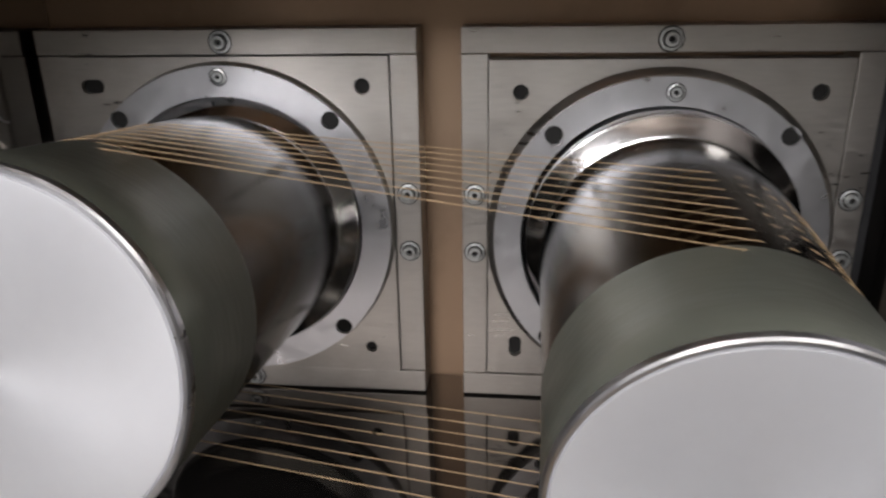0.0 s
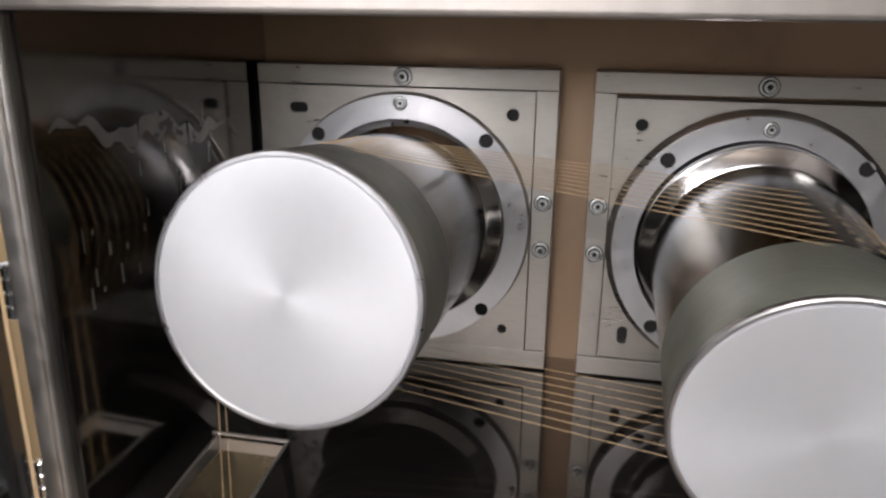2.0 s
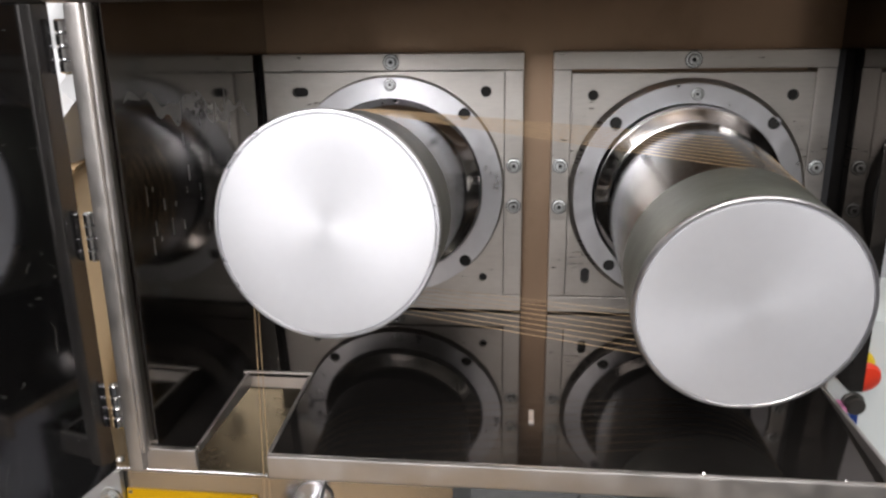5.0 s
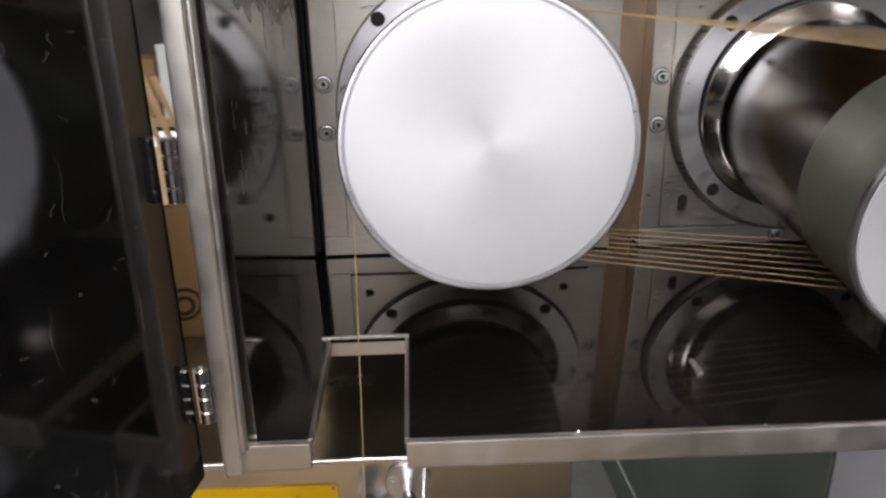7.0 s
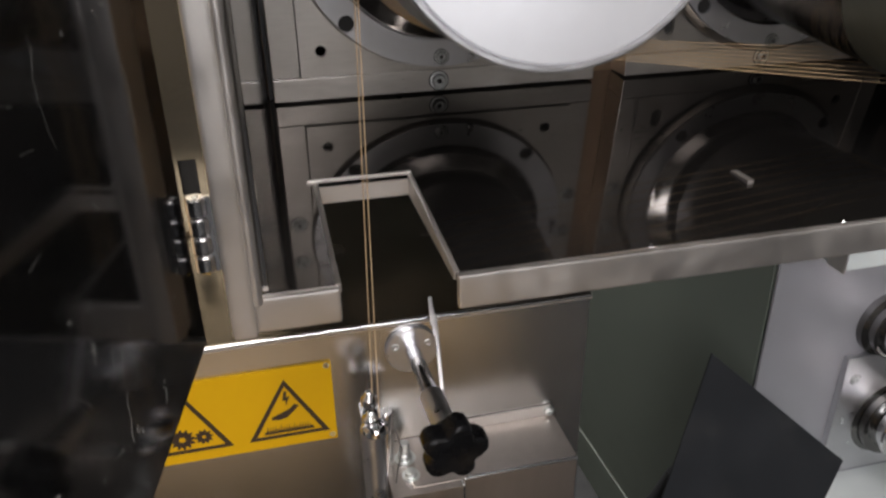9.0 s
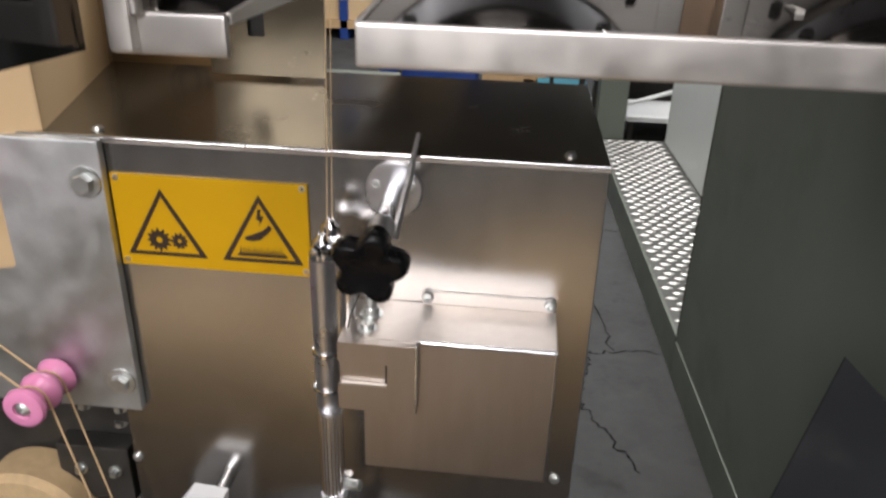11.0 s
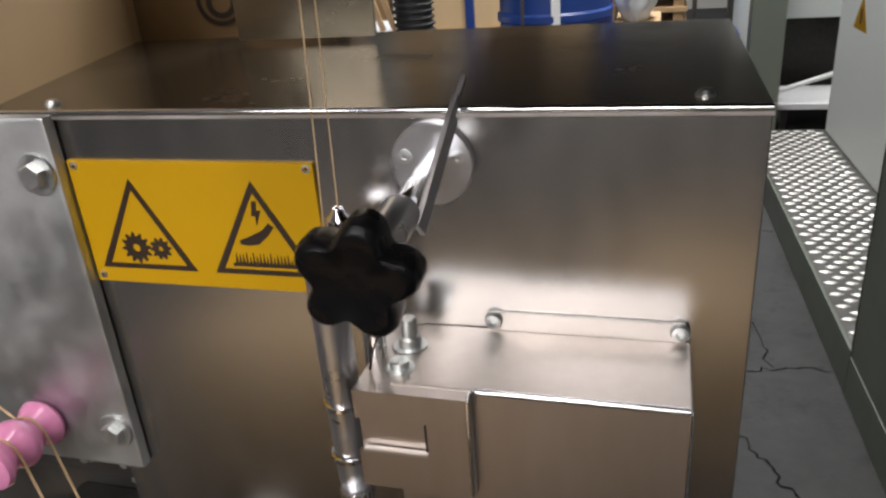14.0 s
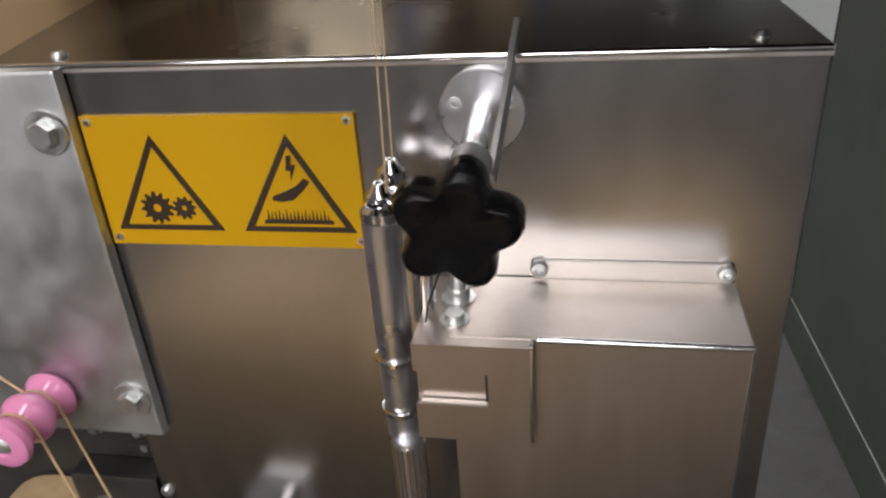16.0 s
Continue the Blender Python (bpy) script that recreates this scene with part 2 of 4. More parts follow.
def prism(bm, outline, y0, y1, holes=()):
    """A flat piece in the x-z plane between two depths."""
    a = [bm.verts.new((x, y0, z)) for x, z in outline]
    b = [bm.verts.new((x, y1, z)) for x, z in outline]
    bm.faces.new(a)
    bm.faces.new(list(reversed(b)))
    for i in range(len(a)):
        j = (i + 1) % len(a)
        bm.faces.new((a[j], a[i], b[i], b[j]))
    return bm


def finish(name, bm, material, smooth=True):
    bmesh.ops.recalc_face_normals(bm, faces=bm.faces)
    me = bpy.data.meshes.new(name)
    vs = [v.co for v in bm.verts]
    lo, hi = [min(v[i] for v in vs) for i in range(3)], [max(v[i] for v in vs) for i in range(3)]
    c = Vector(((lo[0] + hi[0]) / 2, (lo[1] + hi[1]) / 2, lo[2]))
    bmesh.ops.translate(bm, vec=-c, verts=bm.verts)
    if smooth:
        for f in bm.faces:
            f.smooth = True
        for e in bm.edges:
            if len(e.link_faces) == 2 and e.calc_face_angle(0) > 0.6:
                e.smooth = False
    bm.to_mesh(me)
    bm.free()
    me.materials.append(material)
    return me, c


def even(ob):
    """Keeps flat faces flat beside their rounded edges."""
    ob.modifiers.new("even", "WEIGHTED_NORMAL").keep_sharp = True
    return ob


def part(name, bm, material, parent, label=""):
    """Links a bmesh, given in world places, as one mesh under a thing or a part."""
    me, c = finish(name, bm, material)
    ob = new(name, me)
    ORIGIN[ob.name] = c
    ob.parent = parent
    ob.location = c - ORIGIN[parent.name]
    if label:
        ob["label"] = label
    return even(ob)


def thing(name, at, label, category, group="", kind=""):
    ob = new(name)
    ob.empty_display_size = 0.02
    ob.location = at
    ORIGIN[ob.name] = Vector(at)
    return tagged(ob, label, category, group, kind)


def solid(name, bm, material, label, category, group="", kind=""):
    me, c = finish(name, bm, material)
    ob = new(name, me)
    ob.location = c
    ORIGIN[ob.name] = c
    return tagged(even(ob), label, category, group, kind)


def structure(name, bm, material, label="", category=""):
    return solid(name, bm, material, label, category, kind="structure")


def B():
    return bmesh.new()


def box(*a, **k):
    return block(bmesh.new(), *a, **k)


def pin(p, q, r, n=20, soft=0.0008):
    return rod(bmesh.new(), p, q, r, n, soft)


def pierced(outline, holes, y0, y1):
    """A plate in the x-z plane with real holes; outline and holes are loops of (x, z)."""
    bm = bmesh.new()
    loops = []
    for loop in [outline, *holes]:
        vs = [bm.verts.new((x, y0, z)) for x, z in loop]
        loops.append(vs)
        for i in range(len(vs)):
            bm.edges.new((vs[i], vs[(i + 1) % len(vs)]))
    bmesh.ops.triangle_fill(bm, use_beauty=True, use_dissolve=False, edges=bm.edges[:], normal=(0, -1, 0))
    front = bm.faces[:]
    twin = {v: bm.verts.new((v.co.x, y1, v.co.z)) for vs in loops for v in vs}
    for f in front:
        bm.faces.new([twin[v] for v in reversed(f.verts)])
    for vs in loops:
        for i in range(len(vs)):
            a, b = vs[i], vs[(i + 1) % len(vs)]
            bm.faces.new((a, b, twin[b], twin[a]))
    return bm


def circle(cx, cz, r, n=24, a0=0.0):
    return [(cx + r * math.cos(a0 + 2 * math.pi * i / n), cz + r * math.sin(a0 + 2 * math.pi * i / n)) for i in range(n)]


def oblong(cx, cz, r, half, upright, n=20):
    out = []
    for i in range(n):
        a = 2 * math.pi * i / n
        x, z = r * math.cos(a), r * math.sin(a)
        if upright:
            z += half if z >= 0 else -half
        else:
            x += half if x >= 0 else -half
        out.append((cx + x, cz + z))
    return out


def rect(x0, x1, z0, z1):
    return [(x0, z0), (x1, z0), (x1, z1), (x0, z1)]


def cap_screw(parent, x, y, z, r=0.0078, deep=0.004, washer=True):
    """A socket screw with its washer, head towards -y."""
    bm = B()
    lathe(bm, [(0, 0), (r * 0.98, 0), (r, -0.0002), (r, 0.001), (r * 0.8, 0.0012)], along((x, y, z), (x, y - 1, z)), 24)
    s = part("screw", bm, BOLT, parent)
    # flat black ring: the shadow line around the washer
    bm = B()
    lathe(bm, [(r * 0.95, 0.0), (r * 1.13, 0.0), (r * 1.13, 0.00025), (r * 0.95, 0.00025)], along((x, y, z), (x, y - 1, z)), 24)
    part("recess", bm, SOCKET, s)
    # second black ring: painted shade between washer and head
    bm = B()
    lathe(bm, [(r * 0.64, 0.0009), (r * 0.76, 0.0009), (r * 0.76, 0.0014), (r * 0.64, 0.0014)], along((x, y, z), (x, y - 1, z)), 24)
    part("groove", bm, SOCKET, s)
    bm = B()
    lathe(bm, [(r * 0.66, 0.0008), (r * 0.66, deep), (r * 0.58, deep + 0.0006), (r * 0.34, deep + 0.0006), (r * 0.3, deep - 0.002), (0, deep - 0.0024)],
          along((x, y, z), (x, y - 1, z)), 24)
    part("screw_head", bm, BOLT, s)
    # black hexagon for the shade inside the socket
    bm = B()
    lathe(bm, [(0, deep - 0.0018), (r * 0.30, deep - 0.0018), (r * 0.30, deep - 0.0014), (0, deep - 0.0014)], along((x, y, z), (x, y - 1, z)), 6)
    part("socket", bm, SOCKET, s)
    return s


# ---- the hall ----
structure("floor", box(-6, 7, -5, 9, -0.1, 0.0, bevel=0), CONCRETE, "dark grey cracked concrete hall floor", "floor")
structure("wall_north", box(-6, 7, 9, 9.2, 0, 4.2, bevel=0), HALLW, "pale plastered hall wall", "wall")
structure("wall_east", box(7, 7.2, -5, 9, 0, 4.2, bevel=0), HALLW, "pale plastered hall wall", "wall")
structure("wall_west", box(-6.2, -6, -5, 9, 0, 4.2, bevel=0), HALLW, "pale plastered hall wall", "wall")
# wall opening and glowing window are made up to go with the window-sized lamp
structure("wall_south", pierced(rect(-6, 7, 0, 4.2), [rect(-3.0, 0.8, 2.2, 3.7)], -5.0, -5.2), HALLW, "unseen pale plastered hall wall with an added window opening", "wall")
structure("window_1", box(-3.0, 0.8, -5.14, -5.10, 2.2, 3.7, bevel=0), GLOW, "added bright window in the unseen hall wall", "window")
structure("ceiling", box(-6, 7, -5, 9, 4.0, 4.2, bevel=0), CEIL, "grey sheet-metal hall ceiling", "ceiling")
# made-up tube lamps at the places of the added ceiling lamps
for tx, ty in ((-0.5, -1.7), (0.2, 4.2), (1.6, -1.3), (-0.2, 2.1)):
    lampt = thing("ceiling_light", (tx, ty, 3.90), "added unseen white tube lamp on the hall ceiling", "lamp", "ceiling tube lamps")
    part("housing", box(tx - 0.1, tx + 0.1, ty - 1.6, ty + 1.6, 3.93, 4.0), WHITEPL, lampt)
    part("tube", pin((tx, ty - 1.55, 3.905), (tx, ty + 1.55, 3.905), 0.022, 12), TUBE, lampt)

# floor cracks: thin dark joints in the concrete
random.seed(5)
for k, (p, q) in enumerate((((-0.06, 1.36), (0.36, 1.415)), ((-0.08, 2.29), (0.31, 2.375)), ((-0.04, 1.93), (0.2, 2.34)), ((-0.045, 1.33), (0.005, 0.95)), ((0.13, 1.394), (0.08, 1.12)),
                            ((0.2, 1.40), (0.10, 2.30)), ((0.08, 1.12), (0.22, 0.85)))):
    n = 22
    pts = []
    for i in range(n + 1):
        f = i / n
        pts.append((p[0] + (q[0] - p[0]) * f + random.uniform(-0.012, 0.012), p[1] + (q[1] - p[1]) * f + random.uniform(-0.012, 0.012)))
    bm = B()
    for (ax, ay), (bx, by) in zip(pts, pts[1:]):
        w = random.uniform(0.0012, 0.0032)
        d = Vector((bx - ax, by - ay, 0)).normalized().cross(Vector((0, 0, 1))) * w
        vs = [bm.verts.new((ax - d.x, ay - d.y, 0.0012)), bm.verts.new((bx - d.x, by - d.y, 0.0012)), bm.verts.new((bx + d.x, by + d.y, 0.0012)), bm.verts.new((ax + d.x, ay + d.y, 0.0012))]
        bm.faces.new(vs)
    structure("floor_crack", bm, CRACK, "dark crack in the concrete floor", "crack")

# ---- the godet cabinet: back, sides, top, lintel, post ----
structure("wall_back", box(-0.3170, 0.335, 0.0285, 0.045, 1.20, 1.70, bevel=0), WALL_STEEL, "steel back wall of the cabinet, tinted brown for warm reflections", "cabinet wall")
SWM = Matrix.Translation((-0.3035, 0.0283, 0)) @ Matrix.Rotation(radians(-2.28), 4, "Z")
structure("wall_side_mirror", box(-0.0136, 0.0, -0.3140, 0.0, 1.207, 1.70, bevel=0.001, m=SWM), SIDEM, "dark polished steel side wall with water stains", "cabinet wall")
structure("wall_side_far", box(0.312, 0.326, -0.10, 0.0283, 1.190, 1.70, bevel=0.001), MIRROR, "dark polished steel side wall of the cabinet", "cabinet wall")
structure("ceiling_cabinet", box(-0.345, 0.335, -0.26, 0.0283, 1.66, 1.68, bevel=0), WALL_STEEL, "steel top plate inside the cabinet", "cabinet top")
# unseen housing added to keep the rear lamp out of the lid's reflection
housing = thing("motor_housing", (0.0, 0.34, 1.20), "added dark housing behind the cabinet that blocks rear light", "motor housing")
part("casing", box(-0.333, 0.333, 0.0465, 0.60, 1.20, 1.70, bevel=0.003), GREYM, housing)
bm = pierced(rect(-0.425, -0.3174, 1.110, 1.70), [rect(-0.388, -0.3725, 1.145, 1.178)], 0.0290, 0.0330)
flange_plate = thing("casing_flange", (-0.37, 0.031, 1.11), "dull steel casing flange beside the cabinet with a square hole", "casing")
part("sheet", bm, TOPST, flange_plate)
part("hole_backing", box(-0.392, -0.369, 0.0345, 0.040, 1.141, 1.182, bevel=0), SOCKET, flange_plate)
# black strips put the shade into the narrow gaps beside the plates
for sx0, sx1 in ((-0.3032, -0.2994), (0.3004, 0.3118)):
    structure("trim", box(sx0, sx1, 0.012, 0.0283, 1.229, 1.518, bevel=0.0005), RUBBER, "black strip painting the gap's shade beside the bearing plate", "seal")
structure("lintel", box(-0.36, 0.62, -0.302, -0.278, 1.564, 1.76, bevel=0.004), BOXST, "satin folded steel lintel over the cabinet opening", "lintel")
bm = B()
block(bm, -0.3362, -0.3235, -0.300, -0.280, 1.190, 1.564, bevel=0.003)
structure("post", bm, EDGE, "satin steel corner post of the cabinet front", "post")
bm = B()
rod(bm, (-0.3225, -0.2955, 1.2075), (-0.3205, -0.2955, 1.564), 0.0032, 14)
structure("trim", bm, EDGE, "bright rolled steel edge along the corner post", "trim")

# drip tray with its slot
tray = thing("drip_tray", (0.0, -0.1, 1.19), "dark polished stainless steel tray with folded front lip", "tray")
SL0, SL1, SLY = -0.2805, -0.2185, -0.163


def tray_z(y):
    """The sheet falls to the front in a soft curve."""
    u = min(1.0, max(0.0, (y + 0.29) / 0.35))
    return 1.2075 + 0.0232 * (1 - (1 - u) ** 1.25)


def tray_skin(bm, x0, x1, y0, y1, thick=0.003):
    n = max(2, int((y1 - y0) / 0.012))
    rows = []
    for i in range(n + 1):
        y = y0 + (y1 - y0) * i / n
        rows.append([bm.verts.new((x, y, tray_z(y) - d)) for d in (0, thick) for x in (x0, x1)])
    for p, q in zip(rows, rows[1:]):
        bm.faces.new((p[0], p[1], q[1], q[0]))
        bm.faces.new((p[2], q[2], q[3], p[3]))
        bm.faces.new((p[0], q[0], q[2], p[2]))
        bm.faces.new((p[1], p[3], q[3], q[1]))
    bm.faces.new((rows[0][0], rows[0][2], rows[0][3], rows[0][1]))
    bm.faces.new((rows[-1][0], rows[-1][1], rows[-1][3], rows[-1][2]))


bm = B()
tray_skin(bm, -0.318, SL0, -0.288, SLY)
tray_skin(bm, SL1, 0.267, -0.290, SLY)
tray_skin(bm, -0.318, 0.267, SLY, -0.104)
tray_skin(bm, -0.318, 0.312, -0.104, 0.028)
bmesh.ops.remove_doubles(bm, verts=bm.verts, dist=0.00001)
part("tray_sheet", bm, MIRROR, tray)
part("front_lip", box(SL1, 0.267, -0.2955, -0.2895, 1.1880, 1.2088, bevel=0.0022), EDGE, tray, "bright folded front lip")
part("front_lip", box(-0.3362, SL0, -0.2925, -0.2865, 1.1885, 1.2088, bevel=0.0022), EDGE, tray, "short bright folded lip beside the slot")


def slot_rim(x0, x1, y0, low):
    bm = B()
    n = 8
    rows = []
    for i in range(n + 1):
        y = y0 + (SLY - y0) * i / n
        z = tray_z(y) + 0.0013
        rows.append([bm.verts.new(q) for q in ((x0, y, low), (x1, y, low), (x1, y, z - 0.0005), ((x0 + x1) / 2, y, z), (x0, y, z - 0.0005))])
    for p, q in zip(rows, rows[1:]):
        for k in range(5):
            bm.faces.new((p[k], p[(k + 1) % 5], q[(k + 1) % 5], q[k]))
    bm.faces.new(rows[0])
    bm.faces.new(rows[-1])
    part("slot_edge", bm, EDGE, tray)


slot_rim(SL0 - 0.002, SL0 + 0.001, -0.2865, 1.2035)
slot_rim(SL1 - 0.001, SL1 + 0.002, -0.2890, 1.2035)
part("slot_edge", box(SL0 - 0.006, SL1 + 0.002, SLY, SLY + 0.003, tray_z(SLY) - 0.015, tray_z(SLY) + 0.002, bevel=0.0008), EDGE, tray)
part("side_lip", box(0.264, 0.268, -0.2895, -0.104, 1.1885, 1.2195, bevel=0.001), EDGE, tray)
for wx in (-0.105, 0.02, 0.13, 0.235):
    bm = B()
    bmesh.ops.create_icosphere(bm, subdivisions=1, radius=0.0016, matrix=Matrix.Translation((wx, -0.2900, 1.2083)))
    part("weld_bead", bm, CHROME, tray)
bm = B()
block(bm, -0.005, -0.0005, -0.23, -0.21, tray_z(-0.23) - 0.0005, tray_z(-0.21) + 0.0012, bevel=0.0004)
part("weld_seam", bm, EDGE, tray)


# ---- godet units ----
def godet_unit(cx, mirror, gap, step):
    """A square bearing plate in a frame of four strips, with a screwed ring."""
    g = thing("godet_plate", (cx, 0.03, 1.23), "pale milled steel bearing plate framed by four screwed strips", "bearing plate", "godet plates")
    x0, x1 = cx - 0.142, cx + 0.142
    ix0, ix1 = (cx - 0.1185, cx + 0.1215) if not mirror else (cx - 0.1225, cx + 0.1225)
    part("top_strip", box(x0, x1, -0.002, 0.0282, 1.5005, 1.5185, bevel=0.0009), PLATE, g)
    part("bottom_strip", box(x0, x1, -0.002, 0.0282, 1.2300, 1.2485, bevel=0.0009), PLATE, g)
    part("side_strip", box(x0, ix0 - 0.0006, -0.001, 0.0282, 1.2490, 1.5000, bevel=0.0009), PLATE, g)
    part("side_strip", box(ix1 + 0.0006, x1, -0.001, 0.0282, 1.2490, 1.5000, bevel=0.0009), PLATE, g)
    top = 1.4995 - gap
    hl = [oblong(cx - 0.101, 1.4785, 0.0052, 0.0038, False) if not mirror else circle(cx - 0.100, 1.4735, 0.0056),
          circle(cx + 0.102, 1.4785 if not mirror else 1.4735, 0.0058), circle(cx + 0.099, 1.2705, 0.0046),
          circle(cx - 0.101, 1.2705, 0.0046) if not mirror else oblong(cx - 0.101, 1.2735, 0.005, 0.004, True),
          circle(cx, 1.374 if not mirror else 1.368, 0.100, 64)]
    rz = 1.374 if not mirror else 1.368
    rh = [circle(cx + sx * 0.0795 + (0.003 if mirror else 0), rz + sz * (0.0815 if not mirror else 0.078), 0.0066) for sx in (-1, 1) for sz in (-1, 1)]
    hl += rh
    part("base_plate", pierced(rect(ix0, ix1, 1.2495, top), hl, -0.004 if not mirror else 0.0, 0.021), PLATE, g)
    # black sheet and plugs behind the holes stand in for their inner shade
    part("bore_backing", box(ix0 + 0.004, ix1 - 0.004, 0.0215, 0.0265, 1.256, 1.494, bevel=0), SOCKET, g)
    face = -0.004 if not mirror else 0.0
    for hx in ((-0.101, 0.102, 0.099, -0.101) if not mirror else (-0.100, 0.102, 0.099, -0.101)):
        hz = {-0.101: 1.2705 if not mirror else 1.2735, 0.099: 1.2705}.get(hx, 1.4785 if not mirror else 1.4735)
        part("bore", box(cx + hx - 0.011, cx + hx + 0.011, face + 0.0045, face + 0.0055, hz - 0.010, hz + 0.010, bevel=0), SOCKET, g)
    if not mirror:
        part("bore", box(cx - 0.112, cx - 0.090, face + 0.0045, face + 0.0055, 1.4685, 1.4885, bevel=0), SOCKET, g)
    # black discs darken the ring's four bores the same way
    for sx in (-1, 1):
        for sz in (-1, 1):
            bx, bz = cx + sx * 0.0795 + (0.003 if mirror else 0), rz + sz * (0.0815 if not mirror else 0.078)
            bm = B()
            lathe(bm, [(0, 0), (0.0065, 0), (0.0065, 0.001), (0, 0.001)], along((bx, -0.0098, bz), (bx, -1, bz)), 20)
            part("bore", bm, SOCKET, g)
    # ring with four bores
    hole = [circle(cx, rz, 0.0985, 72)]
    part("ring", pierced(circle(cx, rz, 0.1205 if not mirror else 0.1180, 72), hole + rh, -0.013, -0.002), RING, g)
    bm = B()
    r_in = 0.1180 if not mirror else 0.1160
    lathe(bm, [(r_in, 0.0), (0.1225 + step, 0.0), (0.1215 + step, 0.0020), (r_in + 0.0022, 0.0050), (r_in, 0.0050)], along((cx, -0.004, rz), (cx, -1, rz)), 72)
    part("ring_collar", bm, PLATE, g)
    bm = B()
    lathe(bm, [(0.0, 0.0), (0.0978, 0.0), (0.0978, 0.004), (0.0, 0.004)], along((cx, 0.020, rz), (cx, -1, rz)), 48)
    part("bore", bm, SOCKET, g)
    cap_screw(g, cx, -0.002, 1.5095)
    cap_screw(g, cx - 0.002, -0.002, 1.2390)
    cap_screw(g, cx + (0.004 if mirror else 0), -0.013, rz + (0.1125 if not mirror else 0.1075), 0.0058, 0.002)
    cap_screw(g, cx - 0.002, -0.013, rz - 0.1125, 0.0058, 0.002)
    for sx in (-1, 1):
        for zz in (1.3985, 1.3530):
            cap_screw(g, cx + sx * 0.1325, -0.001, zz, 0.0073)
    return g


godet_unit(-0.157, False, 0.0, 0.0)
godet_unit(0.158, True, 0.0035, 0.001)

ROLL_R = 0.0868
AXES_ENDS = {"a": ((-0.157, -0.004, 1.374), (-0.163, -0.2770, 1.3985)), "b": ((0.160, -0.004, 1.368), (0.1605, -0.2670, 1.3365))}


def local_part(name, prof, material, parent, n=96, label=""):
    bm = B()
    lathe(bm, prof, None, n)
    bmesh.ops.recalc_face_normals(bm, faces=bm.faces)
    for f in bm.faces:
        f.smooth = True
    for e in bm.edges:
        if len(e.link_faces) == 2 and e.calc_face_angle(0) > 0.5:
            e.smooth = False
    me = bpy.data.meshes.new(name)
    bm.to_mesh(me)
    bm.free()
    me.materials.append(material)
    ob = new(name, me)
    ob.parent = parent
    if label:
        ob["label"] = label
    return ob


def godet_roll(ends):
    base, end = ends
    m = along(base, end)
    h = (Vector(end) - Vector(base)).length
    g = thing("godet_roll", base, "spinning godet roll of bright chrome with a matt grey outer band", "roller", "godet rolls")
    g.matrix_world = m
    local_part("flange", [(0.0, -0.012), (0.0970, -0.012), (0.0974, 0.008), (0.0968, 0.0096), (0.0945, 0.0108), (0.0855, 0.0178), (0.0838, 0.0185), (0.0832, 0.0215)], FLANGE, g, label="mirror-bright bevelled flange")
    local_part("shell", [(0.0832, 0.0212), (0.0832, 0.040), (0.0840, 0.0415), (ROLL_R - 0.0004, 0.043), (ROLL_R, 0.045), (ROLL_R, h * 0.30), (ROLL_R, h * 0.55), (ROLL_R, h - 0.082)], ROLL, g, label="hard-chromed running face")
    local_part("outer_band", [(ROLL_R, h - 0.082), (ROLL_R + 0.0006, h - 0.078), (ROLL_R + 0.0012, h - 0.034), (ROLL_R + 0.0016, h - 0.0332), (ROLL_R + 0.0018, h - 0.006)], MATTE, g,
               label="matt grey-green outer band")
    local_part("rim", [(ROLL_R + 0.0018, h - 0.006), (ROLL_R + 0.0026, h - 0.0052), (ROLL_R + 0.0026, h - 0.0012), (ROLL_R + 0.0016, h), (ROLL_R - 0.0002, h), (ROLL_R - 0.0012, h - 0.0014)], RING, g)
    rings = [(ROLL_R - 0.0012, h - 0.0014), (ROLL_R - 0.0020, h - 0.0002)]
    rings += [(ROLL_R - 0.004, h)]
    rings += [(0.06, h), (0.03, h), (0.0, h)]
    local_part("cap", rings, CAP, g, label="white lathe-turned end cap")
    return g


ROLLS = [godet_roll(AXES_ENDS["a"]), godet_roll(AXES_ENDS["b"])]


# ---- yarn ----
def axis_at(key, y):
    (ax, ay, az), (bx, by, bz) = AXES_ENDS[key]
    f = (y - ay) / (by - ay)
    return Vector((ax + (bx - ax) * f, y, az + (bz - az) * f))


def wraps(y0, y1, turns, r):
    """The yarn's path round both rolls, turn by turn."""
    pts = []
    for k in range(turns):
        ya, yb = y0 + (y1 - y0) * k / turns, y0 + (y1 - y0) * (k + 1) / turns
        ca, cb = axis_at("a", ya), axis_at("b", ya)
        up = math.atan2(cb.z - ca.z, cb.x - ca.x) + math.pi / 2
        for c, turn in ((ca, math.pi), (cb, 0.0)):
            for i in range(17):
                g = up + turn - math.pi * i / 16
                lift = 0.0 if turn else 0.5 * (yb - ya) * i / 16
                pts.append((c.x + r * math.cos(g), ya + lift, c.z + r * math.sin(g)))
    return pts


yarn = thing("yarn", (0.0, -0.15, 1.28), "cream yarn wound in many turns round both godet rolls", "yarn")
part("strand", tube(B(), wraps(-0.202, -0.090, 9, ROLL_R + 0.0006), 0.00027, 5), YARN, yarn)
part("strand", tube(B(), [(-0.2505, -0.197, 1.392), (-0.2515, -0.1965, 1.34), (-0.2545, -0.1965, 1.20), (-0.2575, -0.198, 1.069)], 0.00034, 6), YARN, yarn)
part("strand", tube(B(), [(-0.2500, -0.207, 1.392), (-0.2510, -0.2068, 1.34), (-0.2535, -0.2110, 1.20), (-0.2560, -0.2180, 1.062)], 0.00034, 6), YARN, yarn)


